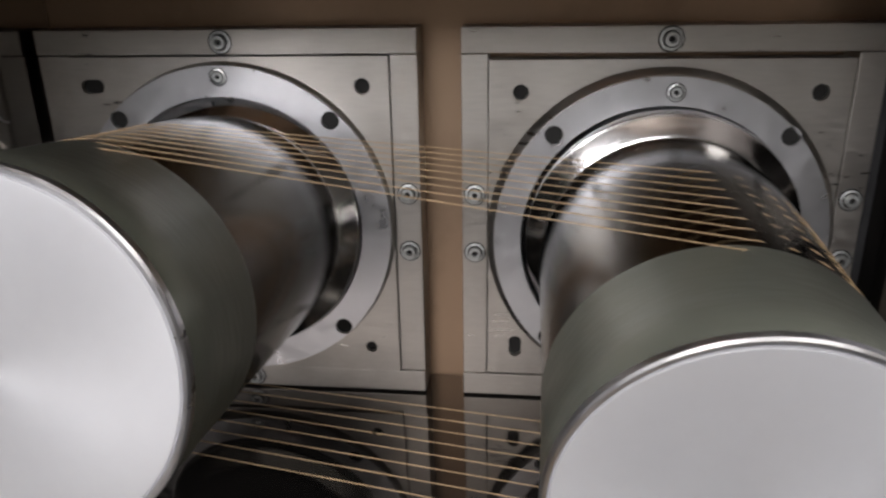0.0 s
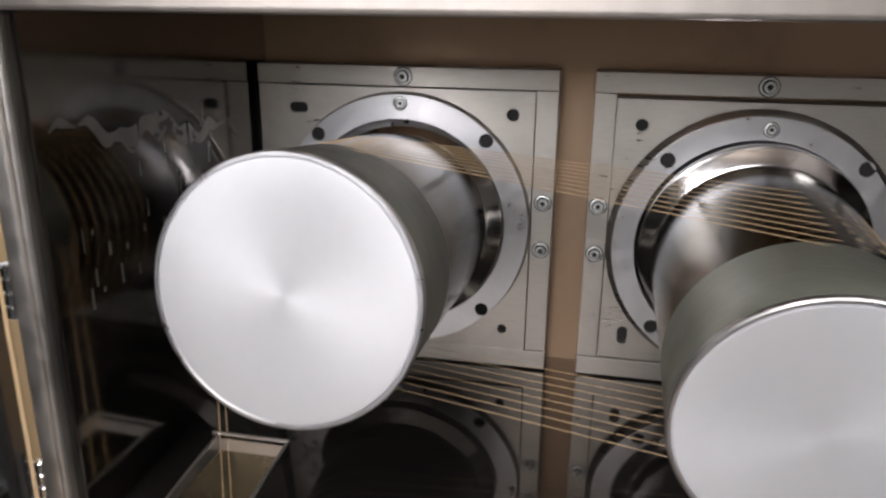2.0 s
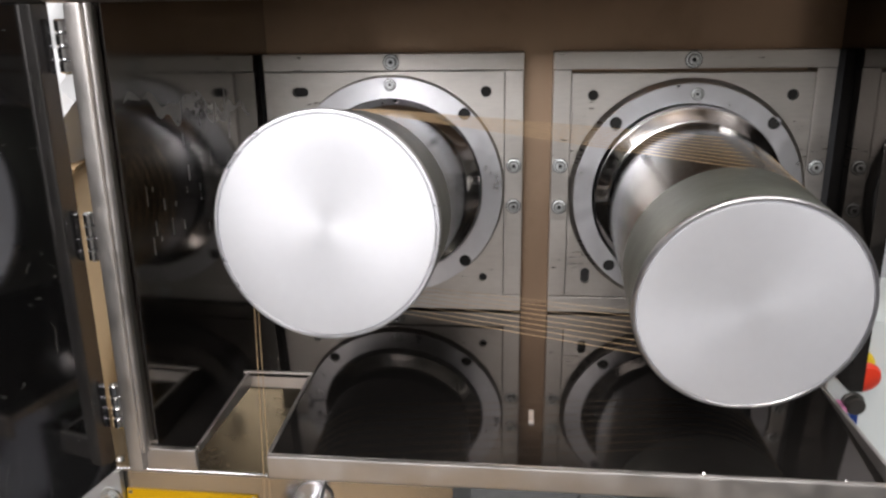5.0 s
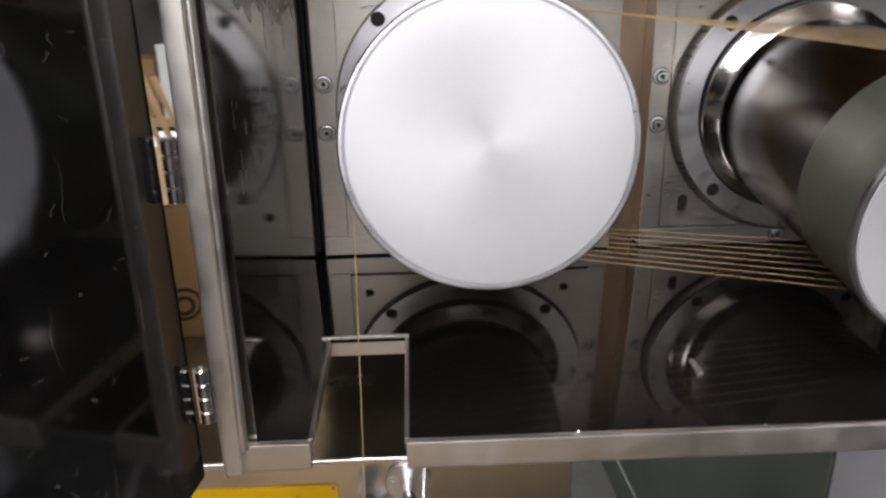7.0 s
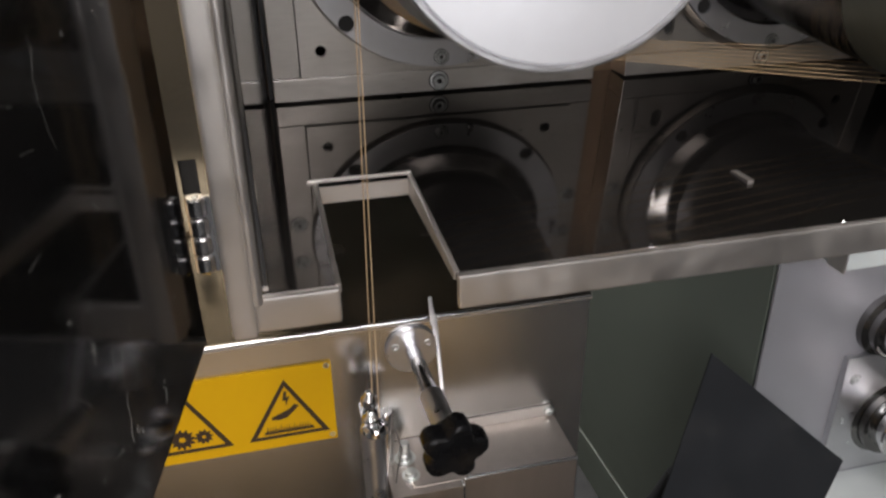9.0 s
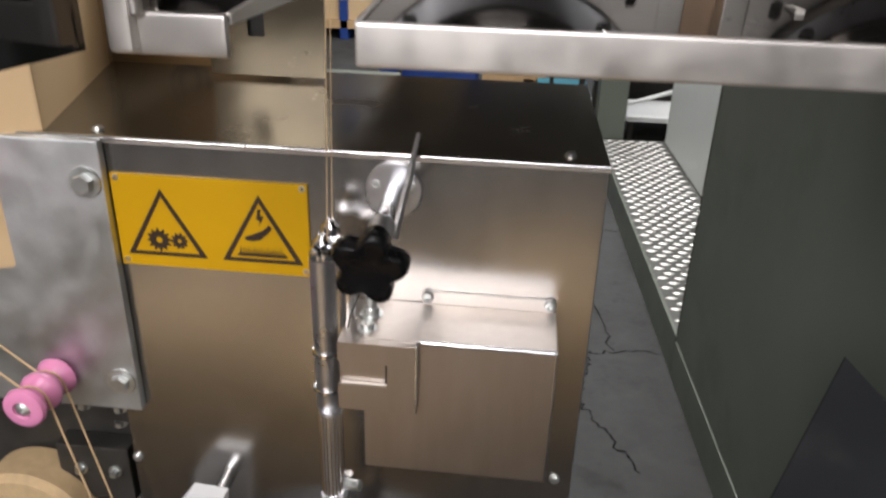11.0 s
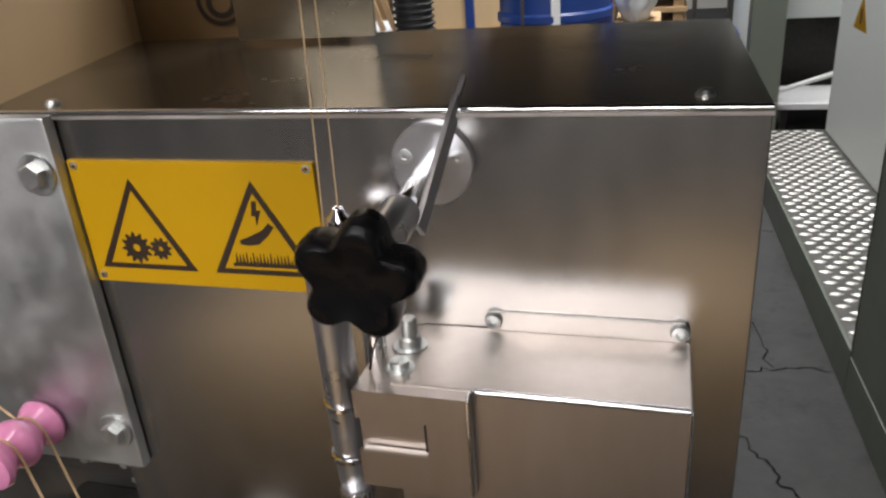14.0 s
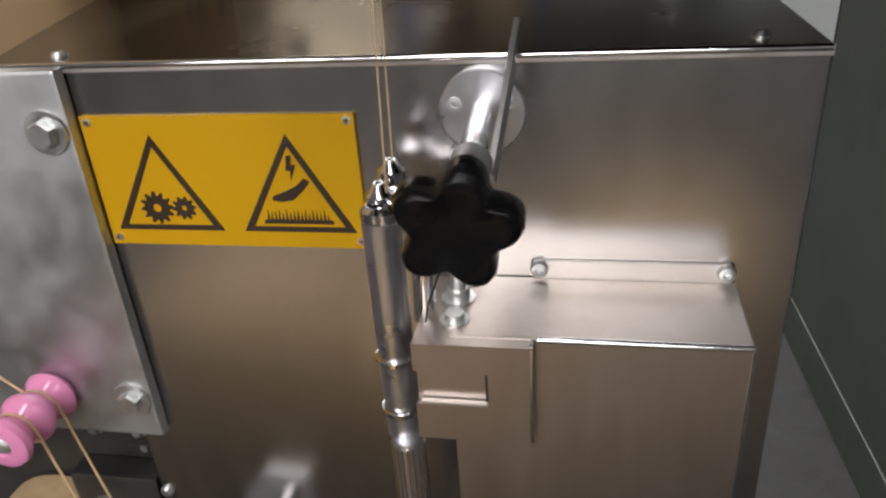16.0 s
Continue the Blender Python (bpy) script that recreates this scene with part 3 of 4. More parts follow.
# ---- hinges and the open door ----
def hinge(z0, z1):
    h = thing("hinge", (-0.3435, -0.292, z0), "bright steel barrel hinge of the cabinet door", "hinge", "door hinges")
    n = 4
    for i in range(n):
        a, b = z0 + (z1 - z0) * i / n, z0 + (z1 - z0) * (i + 0.96) / n
        bm = B()
        lathe(bm, [(0, 0), (0.0038, 0), (0.0050, 0.0010), (0.0050, b - a - 0.0010), (0.0038, b - a), (0, b - a)], Matrix.Translation((-0.3435, -0.292, a)), 16)
        part("knuckle", bm, CHROME, h)
    part("pin", pin((-0.3435, -0.292, z0 - 0.001), (-0.3435, -0.292, z1), 0.0024, 12), BOLT, h)
    part("leaf", box(-0.3405, -0.3363, -0.2935, -0.2915, z0, z1, bevel=0.0003), CHROME, h)


for hz0, hz1 in ((1.228, 1.267), (1.373, 1.411), (1.515, 1.553)):
    hinge(hz0, hz1)

DOOR_TURN = 8.5
door = thing("door_1", (-0.356, -0.30, 1.19), "open scratched dark polished steel cabinet door", "door", kind="structure")
DM = Matrix.Translation((-0.3490, -0.296, 0)) @ Matrix.Rotation(radians(-DOOR_TURN), 4, "Z")
part("door_sheet", box(-0.004, 0.0, -0.33, 0.0, 1.190, 1.640, bevel=0.0012, m=DM), DOORM, door)
part("door_edge", box(-0.012, -0.004, -0.006, 0.0, 1.190, 1.640, bevel=0.0015, m=DM), EDGE, door)
random.seed(11)
for i in range(120):
    y, z, dz = -random.uniform(0.02, 0.30), random.uniform(1.20, 1.58), random.choice((0.001, 0.002, 0.004, 0.006, 0.012, 0.035)) * random.uniform(0.6, 1.3)
    pts, yy = [], y
    for k in range(21):
        yy += random.uniform(-0.0013, 0.0013)
        pts.append(DM @ Vector((0.0001, yy, z + dz * k / 20)))
    part("scratch", tube(B(), pts, random.choice((0.00004, 0.00006, 0.00008)), 4), SCRATCH, door)

# side wall: ragged water stain rim, its whitish band painting the ring's distorted reflection
random.seed(3)
bm = B()
upper, lower = [], []
for i in range(71):
    f = i / 70
    y = -0.300 + 0.235 * f
    mid = 1.492 - 0.030 * f + 0.006 * math.sin(i * 0.23) + 0.003 * math.sin(i * 0.71) + random.uniform(-0.0005, 0.0005)
    w = max(0.0006, (0.0075 * math.sin(math.pi * (i + 0.5) / 71) + 0.002 * math.sin(i * 0.6)) * random.uniform(0.9, 1.1))
    upper.append(bm.verts.new(SWM @ Vector((0.0002, y, mid + w))))
    lower.append(bm.verts.new(SWM @ Vector((0.0002, y, mid - w * 1.1))))
for i in range(70):
    if i % 19 != 7:
        bm.faces.new((upper[i], upper[i + 1], lower[i + 1], lower[i]))
for i in range(26):
    y, z, n = random.uniform(-0.29, -0.10), random.uniform(1.36, 1.475), random.randint(2, 5)
    w, dz = random.uniform(0.0004, 0.0012), random.uniform(0.003, 0.018)
    vs = [bm.verts.new(SWM @ Vector((0.0002, y + a, z + b))) for a, b in ((-w, 0), (w, 0), (w * 0.5, dz), (-w * 0.5, dz))]
    bm.faces.new(vs)
# pale tone for both the thin deposit and the painted reflection
STAIN = mat("deposit_and_reflection", (0.55, 0.55, 0.54), 0.7, 0.34, 0.25, 60, 0.2, 200)
structure("water_stain", bm, STAIN, "whitish water stain with the ring's distorted reflection painted in", "stain")

# ---- lower machine: panel, lid, galvanised plate ----
PY = -0.164
structure("panel_front", box(-0.447, -0.0785, PY, PY + 0.003, 0.30, 1.1030, bevel=0.001), SATIN, "brushed stainless steel front panel of the lower machine", "machine panel")
structure("panel_side", box(-0.0815, -0.0785, PY + 0.003, 0.078, 0.0, 1.1025, bevel=0.0), SATIN, "brushed steel side panel of the lower machine", "machine panel")
structure("panel_rear", box(-0.55, -0.0815, 0.075, 0.078, 0.0, 1.1025, bevel=0.0), SATIN, "steel rear panel of the lower machine", "machine panel")
structure("panel_base", box(-0.447, -0.0785, PY + 0.001, PY + 0.003, 0.0, 0.30, bevel=0.0), SATIN, "steel foot panel of the lower machine", "machine panel")
lid = thing("machine_lid", (-0.26, -0.04, 1.103), "dark satin steel lid on the lower machine", "machine lid")
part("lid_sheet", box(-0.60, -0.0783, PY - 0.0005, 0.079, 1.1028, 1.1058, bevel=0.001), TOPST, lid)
part("lid_edge", box(-0.60, -0.0779, PY - 0.0022, PY - 0.0006, 1.1010, 1.1062, bevel=0.0007), EDGE, lid, "bright folded front edge")
part("front_bead", pin((-0.600, PY - 0.0016, 1.1045), (-0.0782, PY - 0.0016, 1.1045), 0.0017, 12), CHROME, lid)
for sx, sy in ((-0.4365, -0.153), (-0.104, -0.150)):
    bm = B()
    lathe(bm, [(0.0042, 0), (0.0042, 0.0012), (0.0028, 0.0032), (0, 0.0036)], Matrix.Translation((sx, sy, 1.1056)), 16)
    part("screw", bm, BOLT, lid)

zp = thing("galvanised_plate", (-0.53, PY - 0.006, 0.884), "mottled galvanised steel plate bolted over the panel", "cover plate")
part("sheet", box(-0.66, -0.4272, PY - 0.0090, PY - 0.0005, 0.8770, 1.1045, bevel=0.003), ZINC, zp)


def hex_bolt(parent, x, y, z, r=0.0075):
    bm = B()
    lathe(bm, [(0, 0), (r * 1.55, 0), (r * 1.6, 0.0004), (r * 1.55, 0.0016), (0, 0.0016)], along((x, y, z), (x, y - 1, z)), 28)
    b = part("washer", bm, BOLT, parent)
    bm = B()
    lathe(bm, [(r, 0.0014), (r, 0.0055), (r * 0.86, 0.0066), (0, 0.0066)], along((x, y, z), (x, y - 1, z)) @ Matrix.Rotation(0.4, 4, "Z"), 6)
    part("bolt_head", bm, BOLT, b)


for bz in (1.0735, 0.9055):
    hex_bolt(zp, -0.4405, PY - 0.0090, bz)
hex_bolt(zp, -0.60, PY - 0.0090, 1.078)

# small panel screws
for px, pz in ((-0.4435, 0.822), (-0.0920, 0.841), (-0.0920, 0.58), (-0.4435, 0.58)):
    s = thing("panel_screw", (px, PY, pz), "small bright screw in the steel panel", "screw", "panel screws")
    bm = B()
    lathe(bm, [(0.0042, 0), (0.0042, 0.0015), (0.0026, 0.0034), (0, 0.0036)], along((px, PY, pz), (px, -1, pz)), 16)
    part("head", bm, BOLT, s)

# ---- warning sign ----
sign = thing("warning_sign", (-0.3558, PY - 0.001, 1.011), "yellow warning plate with two black triangle pictograms", "sign")
part("plate", pierced(rect(-0.4275, -0.2845, 1.0105, 1.0815), [circle(x, z, 0.0011, 10) for x in (-0.4235, -0.288) for z in (1.0145, 1.0785)], PY - 0.0022, PY - 0.0002), SIGN, sign)
for x in (-0.4235, -0.288):
    for z in (1.0145, 1.0785):
        bm = B()
        lathe(bm, [(0.0011, 0), (0.0024, 0), (0.0022, 0.0008), (0.0012, 0.0009), (0.0010, 0.0002)], along((x, PY - 0.0021, z), (x, -1, z)), 14)
        part("rivet", bm, EDGE, sign)
SY0, SY1 = PY - 0.0027, PY - 0.0021


def triangle(cx):
    w, z0, z1, t = 0.0302, 1.0195, 1.0718, 0.0028
    k = t * 1.0
    inner = [(cx - w + 2.05 * k, z0 + k), (cx + w - 2.05 * k, z0 + k), (cx, z1 - 2.1 * k)]
    part("triangle_frame", pierced([(cx - w, z0), (cx + w, z0), (cx, z1)], [inner], SY0, SY1), INK, sign)


def gear(cx, cz, r, teeth, bore):
    out = []
    for i in range(teeth * 4):
        a = 2 * math.pi * i / (teeth * 4)
        rr = r if i % 4 in (0, 1) else r * 0.74
        out.append((cx + rr * math.cos(a), cz + rr * math.sin(a)))
    return pierced(out, [circle(cx, cz, bore, 16)], SY0, SY1)


triangle(-0.3915)
part("gear_symbol", gear(-0.3968, 1.0320, 0.0092, 12, 0.0024), INK, sign)
part("gear_symbol", gear(-0.3815, 1.0320, 0.0066, 10, 0.0015), INK, sign)
triangle(-0.3198)
cx = -0.3198
part("bolt_symbol", prism(B(), [(cx - 0.0012, 1.0610), (cx + 0.0012, 1.0610), (cx + 0.0004, 1.0560), (cx + 0.0030, 1.0560), (cx - 0.0006, 1.0480), (cx - 0.0002, 1.0530), (cx - 0.0026, 1.0530)], SY0, SY1), INK, sign)
part("burn_symbol", prism(B(), [(cx - 0.0120, 1.0370), (cx - 0.0070, 1.0362), (cx - 0.0010, 1.0372), (cx + 0.0050, 1.0425), (cx + 0.0088, 1.0470), (cx + 0.0058, 1.0490), (cx + 0.0020, 1.0452), (cx - 0.0050, 1.0418), (cx - 0.0118, 1.0392)], SY0, SY1), INK, sign)
comb = [(cx - 0.0185, 1.0240), (cx + 0.0185, 1.0240), (cx + 0.0185, 1.0258)]
for i in range(17):
    x = cx + 0.0160 - 0.0020 * i
    comb += [(x + 0.0006, 1.0262), (x + 0.0002, 1.0292 + 0.0030 * abs(math.sin(i * 1.3))), (x - 0.0006, 1.0262)]
comb += [(cx - 0.0185, 1.0258)]
part("heat_symbol", prism(B(), comb, SY0, SY1), INK, sign)
sign.location += Vector((0.0015, 0, -0.0023))

# ---- adjusting rod with star knob and fork ----
K0, K1 = Vector((-0.222, PY, 1.0795)), Vector((-0.2170, -0.283, 1.0750))
kd = (K1 - K0).normalized()
gauge = thing("adjusting_rod", K0, "round steel rod with black star knob on a flange", "adjusting rod")
bm = B()
lathe(bm, [(0, 0), (0.0192, 0), (0.0198, 0.0006), (0.0198, 0.0030), (0.0190, 0.0038), (0, 0.0038)], along(K0, K0 + Vector((0, -1, 0))), 40)
fl = part("flange", bm, RING, gauge, "pale turned flange")
for sx in (-0.0125, 0.0125):
    bm = B()
    lathe(bm, [(0.0034, 0), (0.0034, 0.0006), (0.0016, 0.0008), (0.0014, -0.001), (0, -0.001)], along((K0.x + sx, PY - 0.0038, K0.z + 0.004), (K0.x + sx, -1, K0.z + 0.004)), 14)
    part("flange_screw", bm, BOLT, fl)
part("rod", pin(K0, K0 + kd * 0.098, 0.0058, 24), CHROME, gauge)
part("sleeve", pin(K0 + kd * 0.058, K0 + kd * 0.094, 0.0082, 28), RING, gauge)
bm = B()
lathe(bm, [(0, 0), (0.010, 0), (0.0115, 0.0008), (0.0115, 0.005), (0, 0.005)], along(K1 - kd * 0.0235, K1), 28)
part("knob_collar", bm, BLACKPL, gauge)


def star_knob():
    """Five rounded lobes, a domed front and soft edges."""
    bm = B()
    n = 60
    prof = [(0.62, 0.0), (0.92, 0.0012), (1.0, 0.004), (1.0, 0.0125), (0.95, 0.0158), (0.86, 0.0172), (0.78, 0.0176), (0.60, 0.0170), (0.35, 0.0160), (0.15, 0.0157)]
    rings = []
    for f, z in prof:
        ring = []
        for i in range(n):
            a = 2 * math.pi * i / n
            lobes = 1.0 - 0.30 * (1 - math.cos(5 * a)) / 2 * min(1.0, f * 1.1) ** 2 - 0.02 * math.cos(10 * a)
            r = 0.0232 * f * lobes
            ring.append(bm.verts.new((r * math.cos(a), r * math.sin(a), z)))
        rings.append(ring)
    for a, b in zip(rings, rings[1:]):
        for i in range(n):
            bm.faces.new((a[i], a[(i + 1) % n], b[(i + 1) % n], b[i]))
    bm.faces.new(rings[0])
    bm.faces.new(rings[-1])
    bmesh.ops.transform(bm, matrix=along(K1 - kd * 0.0185, K1 + kd) @ Matrix.Rotation(0.09, 4, "Z"), verts=bm.verts)
    return bm


part("star_knob", star_knob(), BLACKPL, gauge, "glossy black five-lobed star knob")
# fork blade standing up from the sleeve
fb, ft = Vector((-0.2110, -0.2180, 1.0760)), Vector((-0.2045, -0.1665, 1.1190))
bm = B()
fm = along(fb, ft)
L = (ft - fb).length
block(bm, -0.0013, 0.0013, -0.0042, 0.0042, -0.008, L * 0.70, bevel=0.0005, m=fm)
block(bm, -0.0013, 0.0013, 0.0012, 0.0042, L * 0.64, L * 0.83, bevel=0.0005, m=fm)
block(bm, 0.0000, 0.0024, -0.0036, -0.0006, L * 0.60, L * 0.92, bevel=0.0005, m=fm)
block(bm, 0.0006, 0.0036, -0.0046, -0.0022, L * 0.74, L + 0.004, bevel=0.0005, m=fm)
part("fork", bm, RING, gauge, "slender two-pronged steel fork")

# ---- yarn nozzle column ----
NX, NY = -0.2600, -0.2160
col = thing("nozzle_column", (NX, NY, 0.62), "upright chrome tube with yarn nozzle, collars and knurled grip", "nozzle column")
part("tube", pin((NX - 0.001, NY + 0.004, 0.93), (NX - 0.001, NY + 0.002, 1.052), 0.0085, 28), RING, col)
part("tube", pin((NX + 0.010, NY + 0.022, 0.985), (NX + 0.012, NY + 0.022, 1.048), 0.0055, 24), FLANGE, col, "second slimmer chrome tube behind")
part("knurled_grip", lathe(B(), [(0, 0), (0.0070, 0), (0.0078, 0.002), (0.0078, 0.074), (0.0070, 0.076), (0, 0.076)], Matrix.Translation((NX + 0.0015, NY - 0.002, 0.856)), 26), RING, col)
for i in range(18):
    a = 2 * math.pi * i / 18
    part("rib", box(-0.0005, 0.0005, -0.0005, 0.0005, 0.858, 0.930, bevel=0, m=Matrix.Translation((NX + 0.0015 + 0.0079 * math.cos(a), NY - 0.002 + 0.0079 * math.sin(a), 0))), CHROME, col)
for cz in (0.9755, 0.9455):
    bm = B()
    lathe(bm, [(0.0085, 0), (0.0098, 0.0003), (0.0098, 0.0028), (0.0085, 0.0031)], Matrix.Translation((NX - 0.001, NY + 0.003, cz)), 28)
    part("collar", bm, CHROME, col)
bm = B()
lathe(bm, [(0, 0), (0.0098, 0), (0.0108, 0.001), (0.0108, 0.0085), (0.0098, 0.0095), (0, 0.0095)], Matrix.Translation((NX + 0.0025, NY - 0.003, 0.847)), 12)
part("nut", bm, RING, col)
part("lower_tube", pin((NX + 0.0025, NY - 0.003, 0.62), (NX + 0.0025, NY - 0.003, 0.848), 0.0075, 24), FLANGE, col)
part("lower_tube", pin((NX + 0.016, NY + 0.010, 0.776), (NX + 0.011, NY + 0.006, 0.868), 0.0038, 18), FLANGE, col, "thin stay tube")
part("set_screw", pin((NX + 0.008, NY, 0.863), (NX + 0.022, NY - 0.004, 0.866), 0.0042, 12), BOLT, col)
bm = B()
lathe(bm, [(0, 0), (0.0088, 0), (0.0095, 0.001), (0.0095, 0.005), (0.0075, 0.0065), (0.0062, 0.0068), (0.0055, 0.004), (0, 0.004)], Matrix.Translation((NX + 0.001, NY - 0.001, 1.050)), 28)
noz = part("nozzle", bm, CHROME, col, "chrome nozzle cup")
for dx, dy, dz in ((0.0005, 0.022, 0.004), (-0.0010, 0.005, 0.0)):
    bm = B()
    lathe(bm, [(0.0058, 0.0), (0.0062, 0.0008), (0.0062, 0.006), (0.0040, 0.008), (0.0022, 0.011), (0.0016, 0.011), (0.0016, 0.004)], Matrix.Translation((NX + dx, NY + dy, 1.0525 + dz)), 20)
    part("eyelet", bm, CHROME, noz, "small yarn eyelet")
part("eyelet_arm", box(NX - 0.007, NX + 0.008, NY - 0.002, NY + 0.030, 1.0475, 1.0525, bevel=0.001), CHROME, noz)
part("wire", tube(B(), [(NX + 0.018, NY + 0.02, 1.03), (NX + 0.021, NY + 0.012, 1.018), (NX + 0.016, NY + 0.006, 1.005), (NX + 0.014, NY + 0.004, 0.995)], 0.0005, 5), SOCKET, col, "thin black wire")

# bracket and cover box
bx = thing("cover_box", (-0.169, -0.19, 0.884), "brushed steel cover box screwed to the panel", "cover box")
part("shell", box(-0.2345, -0.1040, -0.2190, PY - 0.0003, 0.8845, 0.9935, bevel=0.0016), BOXST, bx)
part("fold_edge", pin((-0.1955, -0.2178, 0.9922), (-0.1045, -0.2178, 0.9922), 0.0016, 12), CHROME, bx, "bright folded edge")
part("fold_edge", pin((-0.1052, -0.2178, 0.8850), (-0.1052, -0.2178, 0.9922), 0.0013, 12), CHROME, bx)
part("flange", box(-0.2000, -0.1065, PY - 0.0022, PY - 0.0003, 0.9935, 1.0035, bevel=0.0006), EDGE, bx)
for sx in (-0.1970, -0.1090):
    bm = B()
    lathe(bm, [(0.0045, 0), (0.0045, 0.0012), (0.0038, 0.0030), (0.0020, 0.0034), (0.0016, 0.0012), (0, 0.0012)], along((sx, PY - 0.0022, 0.9995), (sx, -1, 0.9995)), 18)
    part("screw", bm, BOLT, bx)
br = thing("column_bracket", (-0.226, -0.2, 0.94), "folded steel bracket holding the nozzle column", "bracket")
part("face", pierced([(-0.2505, 0.9390), (-0.1965, 0.9390), (-0.1965, 0.9925), (-0.2505, 0.9925), (-0.2505, 0.9775), (-0.2168, 0.9775), (-0.2168, 0.9610), (-0.2505, 0.9590)], [], -0.2255, -0.2230), BOXST, br)
part("slot_lip", box(-0.2480, -0.2170, -0.2262, -0.2232, 0.9592, 0.9612, bevel=0.0006), EDGE, br, "bright lower lip of the latch slot")
part("slot_stop", box(-0.2178, -0.2166, -0.2258, -0.2232, 0.9625, 0.9765, bevel=0.0003), SOCKET, br)
part("top_sheet", box(-0.2505, -0.1965, -0.2230, PY - 0.0003, 0.9905, 0.9925, bevel=0.0006), BOXST, br)
part("side_sheet", box(-0.1985, -0.1965, -0.2230, -0.2192, 0.9390, 0.9905, bevel=0.0006), EDGE, br)
part("fold_edge", pin((-0.1972, -0.2248, 0.9395), (-0.1972, -0.2248, 0.9922), 0.0010, 10), CHROME, br)
part("fold_edge", pin((-0.1972, -0.2245, 0.9922), (-0.1972, PY - 0.0005, 0.9922), 0.0010, 10), CHROME, br)
part("latch", box(-0.2500, -0.2175, -0.2225, -0.2195, 0.9590, 0.9780, bevel=0.001), BOXST, br)
bm = B()
lathe(bm, [(0, 0), (0.0085, 0), (0.0085, 0.0015), (0.0055, 0.0015), (0.0055, 0.0060), (0.0048, 0.0066), (0.0038, 0.0066), (0.0038, 0.016), (0.0032, 0.0165), (0, 0.0165)], Matrix.Translation((-0.2345, -0.1865, 0.9926)), 20)
part("bolt", bm, BOLT, br)
bm = B()
lathe(bm, [(0, 0), (0.0070, 0), (0.0070, 0.0014), (0.0045, 0.0014), (0.0045, 0.0050), (0, 0.0055)], Matrix.Translation((-0.2335, -0.2060, 0.9926)), 20)
part("bolt", bm, BOLT, br)

# white block with its spindle
wbk = thing("plastic_block", (-0.383, -0.19, 0.74), "white plastic block with dark bores and a steel spindle", "guide block")
part("block_body", pierced([(-0.4150, 0.690), (-0.3660, 0.690), (-0.3555, 0.8190), (-0.3840, 0.8210), (-0.4080, 0.7870)], [circle(-0.3745, 0.8120, 0.0017, 10), circle(-0.3815, 0.8020, 0.0017, 10)], -0.199, -0.187), WHITEPL, wbk)
part("bore_backing", box(-0.388, -0.366, -0.1940, -0.1935, 0.796, 0.815, bevel=0), SOCKET, wbk)
part("spindle", pin((-0.3950, -0.198, 0.770), (-0.3985, -0.232, 0.764), 0.0076, 24), RING, wbk)
part("stud", pin((-0.3640, -0.188, 0.811), (-0.3640, PY, 0.813), 0.0060, 20), CHROME, wbk)

# winding disc below
disc = thing("winding_disc", (-0.256, -0.17, 0.38), "dark ribbed winding disc with tan yarn package", "winder")
DC = Vector((-0.2590, PY, 0.5790))


def annulus(name, r0, r1, d0, d1, material, label=""):
    bm = B()
    lathe(bm, [(r0, d0), (r0 + 0.001, d1), (r1 - 0.002, d1), (r1, d1 - 0.001), (r1, d0)], along(DC, DC + Vector((0, -1, 0))), 96)
    return part(name, bm, material, disc, label)


annulus("ring", 0.1955, 0.2000, 0.010, 0.041, RUBBER, "black rubber rim")
annulus("ring", 0.1860, 0.1950, 0.010, 0.039, ROLL, "dull grey steel ring")
annulus("ring", 0.1832, 0.1855, 0.010, 0.036, RUBBER)
bm = B()
lathe(bm, [(0, 0.0), (0.03, 0.0), (0.03, 0.012), (0.1828, 0.012), (0.1828, 0.036), (0.1800, 0.0385), (0.06, 0.0385), (0.058, 0.02), (0, 0.02)], along(DC, DC + Vector((0, -1, 0))), 96)
part("package", bm, PACK, disc, "tan wound yarn package")

# pink thread reel with two grooves
reel = thing("thread_reel", (-0.492, -0.2, 0.895), "glossy pink ceramic thread reel with two grooves", "thread guide")
RC = Vector((-0.4920, PY - 0.0090, 0.9080))
bm = B()
lathe(bm, [(0, 0.0), (0.0125, 0.0), (0.0150, 0.0015), (0.0165, 0.0045), (0.0150, 0.0085), (0.0118, 0.0125), (0.0112, 0.0145), (0.0120, 0.0170), (0.0150, 0.0205), (0.0165, 0.0240), (0.0165, 0.0265),
           (0.0150, 0.0300), (0.0120, 0.0335), (0.0112, 0.0355), (0.0120, 0.0380), (0.0150, 0.0420), (0.0165, 0.0450), (0.0155, 0.0485), (0.0125, 0.0500), (0.0070, 0.0500), (0.0065, 0.047), (0, 0.047)],
      along(RC, RC + Vector((0, -1, 0))), 48)
part("reel_body", bm, PINK, reel)
bm = B()
lathe(bm, [(0, 0.046), (0.0062, 0.046), (0.0062, 0.0485), (0.0035, 0.0500), (0.0018, 0.0500), (0.0016, 0.048), (0, 0.048)], along(RC, RC + Vector((0, -1, 0))), 20)
part("axle_screw", bm, BOLT, reel)
reel2 = copy_thing(reel, Matrix.Translation((-0.492 - 0.050, -0.2, 0.895 + 0.155)))
feed = thing("feed_yarn", (-0.48, -0.21, 0.78), "two cream yarns running over the pink reel", "yarn")
